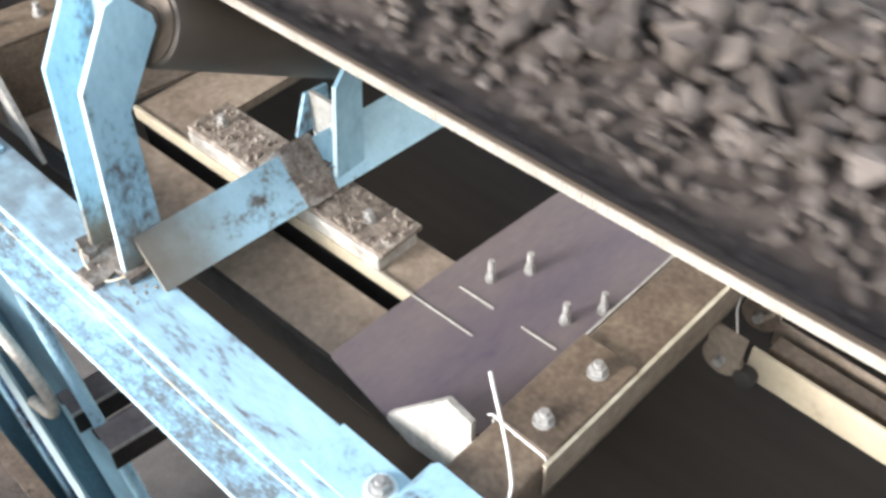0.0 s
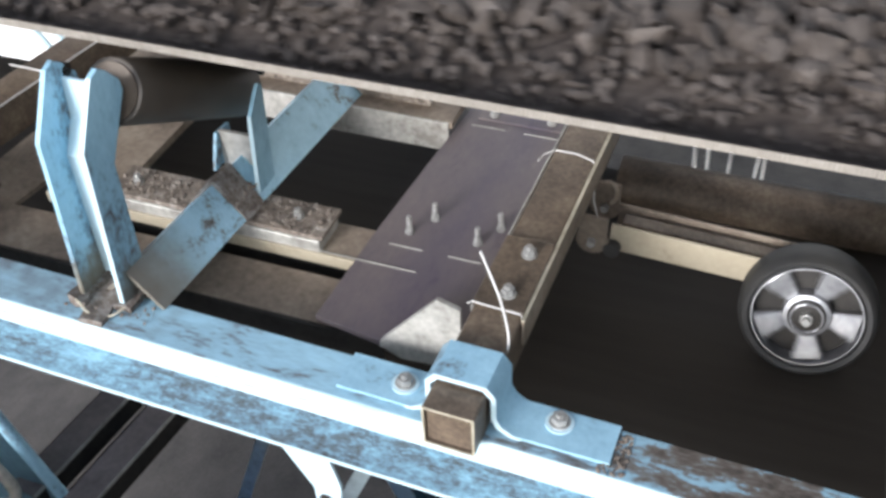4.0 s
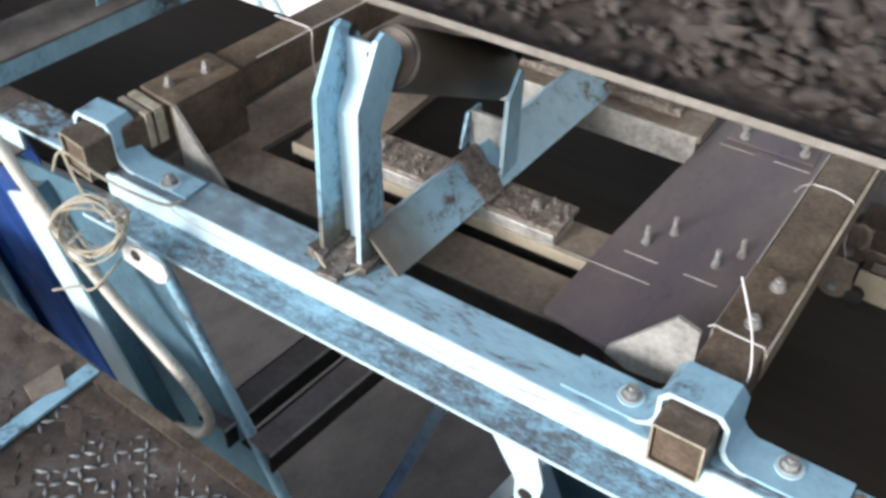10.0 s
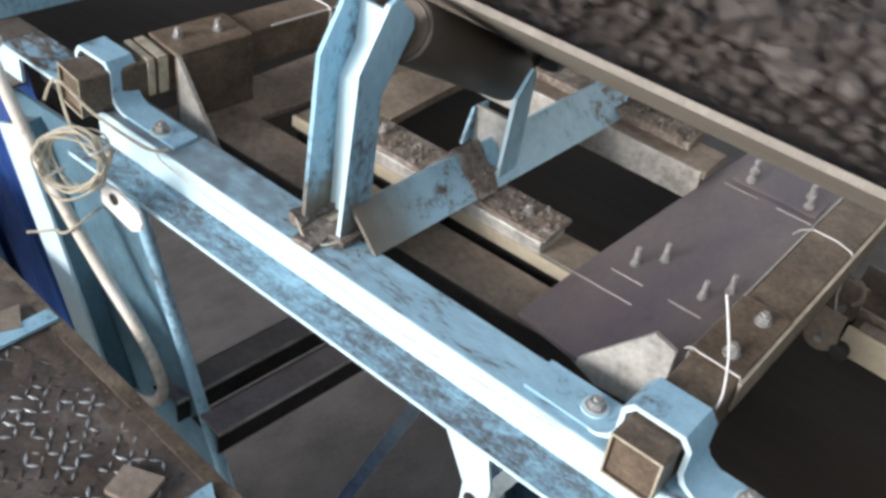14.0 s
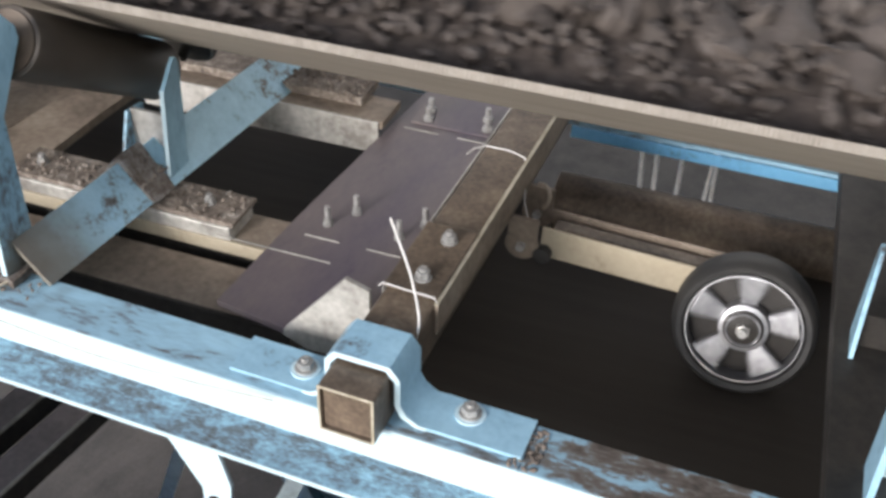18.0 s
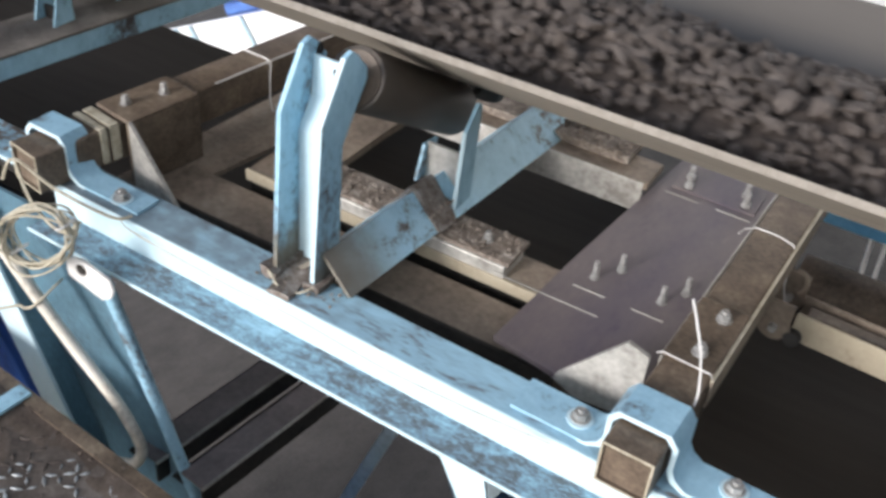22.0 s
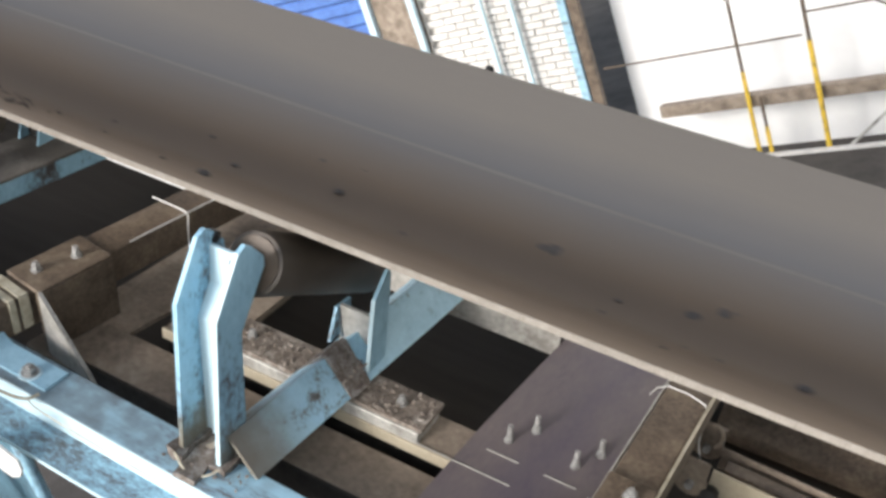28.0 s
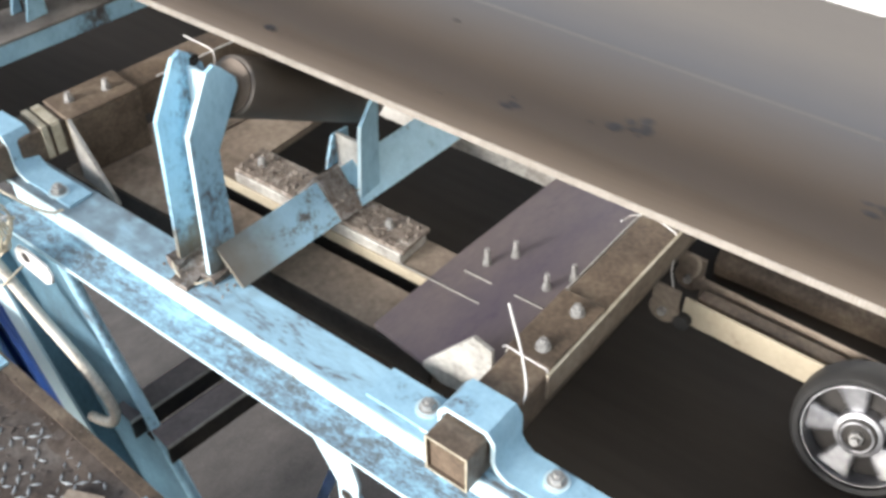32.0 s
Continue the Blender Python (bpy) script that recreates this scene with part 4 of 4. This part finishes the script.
for y in (0.585, 0.69):
    bm = solid(B(), [(0.07 + 0.03 * math.cos(a * math.pi / 12), -0.055 + 0.03 * math.sin(a * math.pi / 12)) for a in range(-14, 3)] + [(0.095, 0.0), (0.041, 0.0)], "y", y - 0.004, y + 0.004)
    part("pivot_ear", bm, TAN, arm, "pale round pivot ear")
    part("pivot_bolt", rod(B(), (0.07, y - 0.016, -0.055), (0.07, y - 0.004, -0.055), 0.008, seg=6), ZINC, arm, "zinc bolt head")
part("knob", rod(B(), (0.108, 0.578, -0.068), (0.108, 0.597, -0.068), 0.016, seg=20, bev=0.003), RUBBER, arm, "black rubber knob", True)
part("ring", wire(B(), [(0.075 + 0.018 * math.cos(a / 4), 0.66 + 0.01 * math.sin(a / 4), -0.002 + 0.02 * math.sin(a / 4)) for a in range(-4, 9)], 0.004), TAN, arm, "pale curled clip")
part("fork", box(B(), 0.43, 0.51, 0.588, 0.596, -0.125, -0.03, 0.004), TUBE, arm)
part("fork_axle", rod(B(), (0.461, 0.525, -0.085), (0.461, 0.62, -0.075), 0.008, seg=12), ZINC, arm)

wheel = thing("speed_wheel", "black rubber tyred wheel with a five-spoke alloy hub", "wheel", m=WHEEL)
bm = B()
prof = [(0.0935, -0.012), (0.098, -0.024), (0.106, -0.026), (0.114, -0.018), (0.117, 0.0), (0.117, 0.03), (0.112, 0.045), (0.095, 0.048), (0.0935, 0.035)]
rings = [[bm.verts.new((r * math.cos(2 * math.pi * a / 72), y, r * math.sin(2 * math.pi * a / 72))) for r, y in prof] for a in range(72)]
for a in range(72):
    for i in range(len(prof)):
        j = (i + 1) % len(prof)
        bm.faces.new((rings[a][i], rings[a][j], rings[(a + 1) % 72][j], rings[(a + 1) % 72][i]))
part("tyre", bm, RUBBER, wheel, "black rubber tyre", True)
bm = B()
prof = [(0.0908, -0.022), (0.0935, -0.022), (0.0935, 0.035), (0.0908, 0.035)]
rings = [[bm.verts.new((r * math.cos(2 * math.pi * a / 72), y, r * math.sin(2 * math.pi * a / 72))) for r, y in prof] for a in range(72)]
for a in range(72):
    for i in range(4):
        j = (i + 1) % 4
        bm.faces.new((rings[a][i], rings[a][j], rings[(a + 1) % 72][j], rings[(a + 1) % 72][i]))
part("rim", bm, ALLOY, wheel, "bright alloy rim", True)
part("disc", rod(B(), (0, 0.012, 0), (0, 0.02, 0), 0.089, seg=48), DARK, wheel, "dark recessed disc")
for k in range(5):
    a = 2 * math.pi * k / 5 + math.pi / 2
    bm = B()
    for u, v, y in ((0.03, 0.011, -0.004), (0.03, -0.011, -0.004), (0.088, -0.026, -0.012), (0.088, 0.026, -0.012)):
        bm.verts.new((u * math.cos(a) - v * math.sin(a), y, u * math.sin(a) + v * math.cos(a)))
    bm.verts.ensure_lookup_table()
    f = bm.faces.new(bm.verts)
    ex = bmesh.ops.extrude_face_region(bm, geom=[f])
    for v in [e for e in ex["geom"] if isinstance(e, bmesh.types.BMVert)]:
        v.co.y += 0.017
    bmesh.ops.bevel(bm, geom=bm.edges[:], offset=0.003, segments=2, affect="EDGES", profile=0.5)
    part("spoke", bm, ALLOY, wheel, "cast alloy spoke")
bm = rod(B(), (0, -0.016, 0), (0, 0.02, 0), 0.041, seg=40, bev=0.003)
part("hub", bm, ALLOY, wheel, "cast alloy hub", True)
part("hub_ring", wire(B(), [(0.027 * math.cos(a / 6 * math.pi / 2), -0.023, 0.027 * math.sin(a / 6 * math.pi / 2)) for a in range(25)], 0.0022, 6), ALLOY, wheel, "bright ring round the bearing", True)
part("bearing", rod(B(), (0, -0.022, 0), (0, -0.014, 0), 0.032, seg=32, bev=0.002), DARK, wheel, "greasy dark bearing", True)
bm = rod(B(), (0, -0.03, 0), (0, -0.02, 0), 0.012, seg=6)
rod(bm, (0, -0.042, 0), (0, -0.03, 0), 0.007, seg=12)
part("axle_nut", bm, ZINC, wheel, "zinc axle nut")

drain = thing("steel_pipe", "brown rusty steel pipe beside the return belt", "pipe")
part("barrel", rod(B(), (0.05, 0.93, -0.193), (4.5, 0.93, -0.188), 0.055, seg=40), TUBE, drain, smooth=True)


# ---- support and walkway ----
def leg(x, y, w, fw, label, down=5.2):
    """A channel leg, leaning a little off upright."""
    t = thing("support_trestle", label, "leg", "conveyor legs", m=pose(x, y, 0, 0, -20.3, 0))
    # web colour holds grime and shade; front flange lightened for the sun
    part("web", solid(B(), [(0, -0.13), (w, -0.13 - 0.37 * w), (w, -down), (0, -down)], "y", 0.055, 0.062), GRIMY_SHADED, t, "grimy blue web, darkened for shade")
    part("flange", box(B(), 0, fw, 0, 0.008, -down, -0.187, 0.001), BLUE_CLEAN, t, "pale flange lightened for the sun")
    part("flange", box(B(), fw - 0.008, fw, 0.008, 0.055, -down, -0.187, 0.001), GRIMY_SHADED, t, "grimy flange side, darkened for shade")
    part("cap", box(B(), 0.004, fw - 0.012, 0.008, 0.055, -0.20, -0.192), TUBE, t, "dark dusty end")
    part("edge", rod(B(), (w, 0.05, -down), (w, 0.05, -0.15 - 0.37 * w), 0.014, seg=16), BLUE, t, "rounded blue edge", True)
    return t


leg(-1.567, 0.04, 0.345, 0.079, "light blue channel leg standing beside the conduit")
leg(-2.16, 0.05, 0.165, 0.02, "grimy blue channel leg beside the navy sheet", 5.4)
leg(1.9, 0.05, 0.3, 0.079, "light blue channel leg downhill", 3.7)
leg(-1.43, 1.15, 0.3, 0.079, "light blue channel leg on the far side")
leg(1.9, 1.15, 0.3, 0.079, "light blue channel leg on the far side downhill", 3.7)

cleat = thing("brace_cleat", "white painted cleat plate with a bolt hole", "bracket", "brace cleats", m=pose(-0.018, 0, -0.008))
bm = solid(B(), [(-1.068, -0.115), (-1.068, -0.085), (-1.05, -0.066), (-1.02, -0.062), (-0.96, -0.08), (-0.953, -0.1), (-0.962, -0.122), (-0.985, -0.136), (-1.01, -0.13)], "y", -0.014, -0.0085)
part("plate", bm, TIE, cleat)
part("bolt_hole", rod(B(), (-1.03, -0.0155, -0.087), (-1.03, -0.0135, -0.087), 0.012, seg=20), DARK, cleat, "dark bolt hole")
cleat = thing("brace_cleat", "pale blue cleat plate under the lower flange", "bracket", "brace cleats")
part("plate", solid(B(), [(-0.285, -0.113), (-0.205, -0.113), (-0.19, -0.18), (-0.2, -0.26), (-0.24, -0.26), (-0.24, -0.2)], "y", 0.0, 0.006), BLUE_CLEAN, cleat)
part("bolt_hole", rod(B(), (-0.22, -0.002, -0.225), (-0.22, 0.001, -0.225), 0.013, seg=20), DARK, cleat, "dark bolt hole")


def brace(p, q, w, label, coat=None):
    t = thing("brace", label, "brace", "braces")
    d = (Vector(q) - Vector(p)).normalized()
    s = d.cross(Vector((0, 1, 0))).normalized() * w / 2
    n = Vector((0, 0.004, 0))
    bm = B()
    vs = [bm.verts.new(c) for c in (Vector(p) + s - n, Vector(p) - s - n, Vector(q) - s - n, Vector(q) + s - n, Vector(p) + s + n, Vector(p) - s + n, Vector(q) - s + n, Vector(q) + s + n)]
    for f in ((0, 1, 2, 3), (7, 6, 5, 4), (0, 4, 5, 1), (1, 5, 6, 2), (2, 6, 7, 3), (3, 7, 4, 0)):
        bm.faces.new([vs[i] for i in f])
    part("flat_bar", bm, coat or BLUE, t)
    return t


brace((-0.523, 0.65, -0.27), (-1.475, 0.65, -2.9), 0.036, "long dull pale blue flat bar brace below the return belt", PALE)
brace((-0.171, 0.67, -0.27), (-1.126, 0.67, -2.6), 0.045, "long dull pale blue flat bar brace beside another", PALE)
brace((-0.225, 0.012, -0.23), (0.1, 0.012, -0.95), 0.045, "light blue flat bar brace bolted to the cleat")

conduit = thing("conduit", "cream plastic conduit strapped to the leg", "pipe", m=pose(0.014, 0, 0))
part("pipe", wire(B(), arc([(-1.447, 0.03, 0.045), (-1.43, 0.0, 0.05), (-1.34, 0.003, -0.122), (-1.27, 0.01, -0.232), (-1.185, 0.023, -0.362), (-1.098, 0.033, -0.47), (-1.056, 0.038, -0.54), (-1.035, 0.041, -0.61), (-1.06, 0.043, -0.672), (-1.1, 0.043, -0.703), (-1.16, 0.043, -0.725)], 8), 0.013, 14), CREAM, conduit, smooth=True)
part("tie", wire(B(), arc([(-1.46, 0.032, -0.43), (-1.4, 0.028, -0.39), (-1.32, 0.02, -0.335), (-1.27, -0.004, -0.3), (-1.235, -0.002, -0.275), (-1.225, 0.05, -0.25), (-1.26, 0.09, -0.28)]), 0.0028), WIRE, conduit, "pale tie wire")

DECK = pose(0, -0.138, -0.551, 0, 4.75, -3.15)  # edge of the walkway plate
deck = thing("walkway", "brown dusty chequer plate walkway along the conveyor", "walkway", kind="structure", m=DECK)
part("tread_plate", box(B(), -6, 5, -1.5, -0.004, -0.008, 0), FLOOR, deck, "brown dusty tread plate")
part("edge_angle", solid(B(), [(-0.004, -0.06), (0.003, -0.06), (0.003, 0.006), (-0.028, 0.006), (-0.028, 0.0005), (-0.004, 0.0005)], "x", -6, 5), TUBE, deck, "brown edge angle")
for x, y in ((-5.0, -0.1), (-5.0, -1.4), (-2.6, -1.4), (-2.6, -0.1), (1.2, -0.1), (1.2, -1.4), (3.6, -0.1), (3.6, -1.4)):
    p = DECK @ Vector((x, y, -0.012))
    q = TILT.inverted() @ Vector(((TILT @ p).x, p.y, -4.4))
    part("post", rod(B(), p, q, 0.03, seg=12), GRIMY_SHADED, deck, "grimy blue post").matrix_basis = DECK.inverted()
def tread(bm, c, a, k=1.0):
    """One raised lozenge of the chequer plate."""
    u, v = Vector((math.cos(a), math.sin(a), 0)), Vector((-math.sin(a), math.cos(a), 0))
    lo = [bm.verts.new(c + u * p * 0.0145 * k + v * q * 0.0042 * k) for p, q in ((-1, 0), (0, -1), (1, 0), (0, 1))]
    hi = [bm.verts.new(c + u * p * 0.0105 * k + v * q * 0.0024 * k + Vector((0, 0, 0.0026))) for p, q in ((-1, 0), (0, -1), (1, 0), (0, 1))]
    bm.faces.new(hi)
    for n in range(4):
        bm.faces.new((lo[n], lo[(n + 1) % 4], hi[(n + 1) % 4], hi[n]))


rnd = random.Random(8)
bright, buried = B(), B()
for i in range(112):
    for j in range(46):
        x, y = -2.3 + i * 0.0215, -0.04 - j * 0.0215
        worn = noise.noise(Vector((x * 4.2 + 0.9, y * 5.0, 4.1))) + 0.5 * noise.noise(Vector((x * 13, y * 13, 1.7))) + max(0.0, 0.55 - 4.5 * math.hypot((x + 1.0) * 0.8, (y + 0.2) * 1.1)) + max(0.0, 0.5 - 4.0 * math.hypot((x + 1.42) * 0.8, (y + 0.24) * 1.1))
        if y > -0.05 or worn < -0.1 or rnd.random() < 0.4:
            continue
        tread(bright if worn > 0.14 else buried, Vector((x + rnd.uniform(-0.003, 0.003), y + rnd.uniform(-0.003, 0.003), 0.0)), math.pi / 4 * (1 if (i + j) % 2 else -1) + rnd.uniform(-0.3, 0.3), rnd.uniform(0.55, 1.05))
part("tread_bars", bright, CHEQ, deck, "raised tread bars worn bright")["kind"] = "stuff"
part("buried_bars", buried, FLOOR, deck, "tread bars dulled by dirt")["kind"] = "stuff"
bm = B()
nx, ny = 150, 60
grid = []
for i in range(nx + 1):
    col = []
    for j in range(ny + 1):
        x, y = -2.4 + 2.6 * i / nx, -0.006 - 1.0 * j / ny
        z = 0.007 * noise.noise(Vector((x * 6, y * 8, 7.7))) + 0.004 * noise.noise(Vector((x * 22, y * 22, 3.3))) + 0.002 * noise.noise(Vector((x * 70, y * 70, 1.1))) + (0.004 if j < 5 else 0.0) - 0.002
        col.append(bm.verts.new((x, y, z)))
    grid.append(col)
for i in range(nx):
    for j in range(ny):
        q = (grid[i][j], grid[i + 1][j], grid[i + 1][j + 1], grid[i][j + 1])
        if max(v.co.z for v in q) > 0.0002:
            bm.faces.new(q)
for v in [v for v in bm.verts if not v.link_faces]:
    bm.verts.remove(v)
part("caked_dirt", bm, MUD, deck, "brown caked dirt on the tread plate", True)["kind"] = "stuff"
part("spilled_fines", crumbs(B(), 51, 900, -2.0, -0.3, -0.9, -0.03, 0, 0.0045), COAL, deck, "spilled coal fines")["kind"] = "stuff"
part("edge_debris", crumbs(B(), 52, 420, -2.2, -0.2, -0.04, 0.002, 0.004, 0.0042), MUD, deck, "flakes and clods along the edge")["kind"] = "stuff"
bar = thing("flat_bar", "light blue flat bar lying on the walkway by the leg", "bar", "bars on the walkway", m=DECK)
part("bar", solid(B(), [(-1.235, -0.6), (-1.2, -0.6), (-1.19, -0.006), (-1.225, -0.006)], "z", 0.0065, 0.0145), BLUE, bar)
bar = thing("flat_bar", "light blue flat bar end on the walkway among fines", "bar", "bars on the walkway", m=DECK)
part("bar", solid(B(), [(-0.685, -0.022), (-0.65, -0.04), (-0.67, -0.36), (-0.705, -0.36)], "z", 0.0065, 0.0145), BLUE, bar)
cut = thing("plate_offcut", "brown steel plate offcut lying on the walkway", "plate", "plate offcuts", m=DECK)
part("plate", solid(B(), [(-1.277, -0.127), (-1.267, -0.045), (-1.21, -0.075), (-1.235, -0.14)], "z", 0.003, 0.017), TAN, cut)
cut = thing("plate_offcut", "brown square steel plate offcut on the walkway", "plate", "plate offcuts", m=DECK)
part("plate", solid(B(), [(-0.815, -0.116), (-0.745, -0.078), (-0.723, -0.148), (-0.793, -0.173)], "z", 0.003, 0.017), TAN, cut)

beam = thing("cross_beam", "brown steel channel beam between the legs below the belt", "beam")
for x in (-1.055, -0.925):
    a = new("angle_bar")
    a.parent = beam
    a.matrix_basis = pose(x, 0.07, -0.70, 0, 0, -7.5)
    part("flat_leg", box(B(), -0.018, 0.05, 0, 1.2, 0.03, 0.036), PAN, a)
    # both legs coloured dark to put in the shadow bands
    part("upright_leg", box(B(), 0.044, 0.05, 0, 1.2, -0.03, 0.03), DARK, a, "leg coloured dark for shade")
    part("bottom_leg", box(B(), -0.05, -0.019, 0, 1.2, -0.004, 0.0), DARK, a, "lower leg coloured dark for shade")
    part("bright_edge", box(B(), 0.05, 0.053, 0, 1.2, 0.028, 0.037), GUSSET, a, "bright edge")
# dark sheet added where only shaded ground lies beyond the stringer
backing = thing("dark_backdrop", "added dark backdrop for the shade beyond the far stringer", "plate", kind="structure")
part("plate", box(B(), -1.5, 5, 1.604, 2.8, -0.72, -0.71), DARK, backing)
# unseen wall, added to shade the ground below the conveyor
screen = thing("sun_block", "unseen plain wall added to keep the sun off the ground", "wall", kind="structure")
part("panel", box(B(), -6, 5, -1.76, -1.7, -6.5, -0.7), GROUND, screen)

sheet = thing("cladding_sheet", "navy blue corrugated steel sheet below the stringer", "cladding", m=pose(0, 0.13, 0), upright=True)
bm = B()
n = 150
front = []
for k in range(n + 1):
    x = -3.2 + 1.78 * k / n
    p = (x / 0.075) % 1.0
    d = 0.0 if p < 0.45 else 0.014 if 0.55 < p < 0.9 else 0.007
    front.append((bm.verts.new((x, d, -2.2)), bm.verts.new((x, d, 0.55 - (x + 1.42) * 0.466))))
for a, b in zip(front, front[1:]):
    bm.faces.new((a[0], b[0], b[1], a[1]))
ex = bmesh.ops.extrude_face_region(bm, geom=bm.faces[:])
for v in [e for e in ex["geom"] if isinstance(e, bmesh.types.BMVert)]:
    v.co.y += 0.002
part("corrugated_sheet", bm, NAVY, sheet)
c = level(-1.87, -0.012, -0.535)
part("fixing", box(B(), c.x - 0.022, c.x + 0.022, -0.016, -0.002, c.z - 0.014, c.z + 0.014, 0.005), GRUB, sheet, "rusty fixing plate on the sheet")

for x, y, z0, z1, lean in ((0.16, 1.5, -1.1, -0.2, 0.03), (0.19, 1.52, -1.1, -0.2, 0.02), (0.245, 1.5, -1.1, -0.2, 0.0), (0.31, 1.5, -1.1, -0.2, -0.02), (0.335, 1.53, -1.1, -0.2, 0.01)):
    t = thing("hanging_cable", "pale grey cable hanging beyond the far stringer", "cable", "hanging cables")
    part("strand", wire(B(), arc([(x - lean, y, z1), (x, y, (z0 + z1) / 2), (x + 0.02 + lean, y, z0)]), 0.006, 8), TIE, t)


# ---- beyond the conveyor, level ----
def far(name, label, category, group="", kind=""):
    return thing(name, label, category, group, kind, m=pose(-0.33, 0, -0.14), upright=True)


yard = far("yard", "dusty brown concrete yard", "yard", kind="structure")
part("slab", box(B(), -30, 30, 5.0, 60, -4.39, -4.3), GROUND, yard)
wall = far("block_wall", "whitewashed block wall with pale blue posts", "wall", kind="structure")
bm = B()
part("core", box(B(), -8.15, -5.7, 12.29, 12.5, -4.3, 3.0), BRICK, wall)
me = None
rnd = random.Random(9)
for r in range(34):
    for c in range(7):
        x0 = -8.1 + c * 0.36 + (0.18 if r % 2 else 0)
        if x0 > -5.8:
            continue
        if me is None:
            p = part("block", box(B(), 0, 0.345, 0, 0.1, 0, 0.092, 0.006), BRICK, wall)
            me = p.data
        else:
            p = new("block", me)
            p.parent = wall
        p.matrix_basis = pose(x0, 12.2 + rnd.uniform(0, 0.012), -3.6 + r * 0.105)
for x, w in ((-8.12, 0.1), (-6.96, 0.06), (-6.48, 0.06)):
    t = far("wall_post", "pale blue steel post against the block wall", "post", "wall posts")
    part("post", box(B(), x - w / 2, x + w / 2, 12.02, 12.1, -4.3, 3.0, 0.004), BLUE_CLEAN, t)
t = far("steel_column", "grey-blue steel column with a dark flange", "column")
part("shaft", box(B(), -5.72, -5.6, 11.95, 12.15, -4.3, 4.5, 0.004), BLUE_DIRTY, t)
part("flange", box(B(), -5.6, -5.44, 12.0, 12.1, -4.3, 4.5, 0.004), TUBE, t, "dark brown flange")
t = far("brick_pier", "brown rendered pier beside the shutter", "pier")
part("pier", box(B(), -8.86, -8.2, 12.1, 12.4, -4.3, 3.0), TAN, t)
t = far("roller_shutter", "bright blue slatted shutter in a pale blue frame", "shutter")
part("frame", box(B(), -8.98, -8.86, 12.0, 12.1, -4.3, 2.0, 0.004), BLUE_CLEAN, t, "pale blue frame")
for k in range(26):
    part("slat", solid(B(), [(12.05, -3.0 + k * 0.2), (12.02, -2.97 + k * 0.2), (12.02, -2.84 + k * 0.2), (12.05, -2.81 + k * 0.2), (12.1, -2.82 + k * 0.2), (12.1, -2.99 + k * 0.2)], "x", -13.0, -8.98), SHEET, t)
t = far("low_wall", "sunlit white low wall with pale blue stays", "wall", kind="structure")
part("wall", box(B(), -17.0, -9.3, 11.75, 11.9, -4.3, -1.4), WHITE, t)
for x in (-13.6, -13.2, -11.9, -10.4):
    part("stay", rod(B(), (x, 11.7, -4.3), (x - 0.5, 11.7, -1.4), 0.05, seg=12), BLUE_CLEAN, t, "pale blue stay")
t = far("handrail", "yellow painted handrail with thin rails", "railing")
for x, z0, z1, r in ((-3.42, -4.25, -1.9, 0.022), (-3.26, -4.25, -3.2, 0.022), (-2.52, -4.3, -1.4, 0.026), (-0.9, -4.3, -1.6, 0.022)):
    mid = z0 + 0.6 * (z1 - z0)
    part("post", rod(B(), (x, 12.0, z0), (x, 12.0, mid), r * 1.3, seg=12), YELLOW, t, "yellow painted post")
    part("post_top", rod(B(), (x, 12.0, mid), (x, 12.0, z1), r, seg=12), TUBE, t, "brown bare upper post")
part("toe_loop", rod(B(), (-3.42, 12.0, -4.1), (-3.26, 12.0, -4.1), 0.02, seg=12), YELLOW, t, "yellow painted loop")
for x0, x1, z, r in ((-5.3, -2.6, -2.5, 0.014), (-3.46, -2.9, -1.88, 0.012), (-2.5, 1.0, -2.2, 0.014)):
    part("rail", rod(B(), (x0, 12.0, z), (x1, 12.0, z + 0.02), r, seg=10), TUBE, t, "thin brown rail")
part("stay", rod(B(), (-2.5, 11.98, -4.2), (-1.4, 11.98, -3.3), 0.02, seg=10), GUSSET, t, "pale diagonal stay")
part("stay", rod(B(), (-2.5, 11.98, -1.7), (-1.2, 11.98, -2.5), 0.014, seg=10), TUBE, t)
t = far("steel_beam", "dusty brown steel beam across the yard", "beam")
part("beam", box(B(), -4.7, 3.0, 12.1, 12.25, -3.37, -3.2, 0.006), TAN, t)
t = far("platform", "brown shaded platform with a pale edge", "platform", kind="structure")
part("slab", box(B(), -4.4, 6.0, 9.0, 11.9, -4.28, -4.02, 0.01), GROUND, t)
part("pale_edge", box(B(), -4.4, 6.0, 11.9, 11.98, -4.1, -3.98, 0.01), BRICK, t)
t = far("white_building", "sunlit white rendered wall across the yard", "building", kind="structure")
part("wall", box(B(), -5.4, 40, 12.9, 13.2, -4.4, 9), WHITE, t)


def motions():
    for ob, x0 in coal:
        rows = []
        for k in range(65):
            t = k * 0.5
            x = x0 - SPEED * t
            x = min(max(x, TOP - BED), TAIL + 1.0)
            rows.append((t, TILT @ pose(x, 0, 0)))
        walk(ob, rows)
    rows = []
    for k in range(0, 32 * 15 + 1):
        rows.append((k / 15, TILT @ WHEEL @ pose(0, 0, 0, 0, -56.0 * k, 0)))
    walk(wheel, rows)
    for n, (ob, rest) in enumerate(spinning):
        s = 1 if n == 0 else -1
        walk(ob, [(k / 30, rest @ pose(0, 0, 0, 0, 0, s * 53.5 * k)) for k in range(0, 961)])


motions()
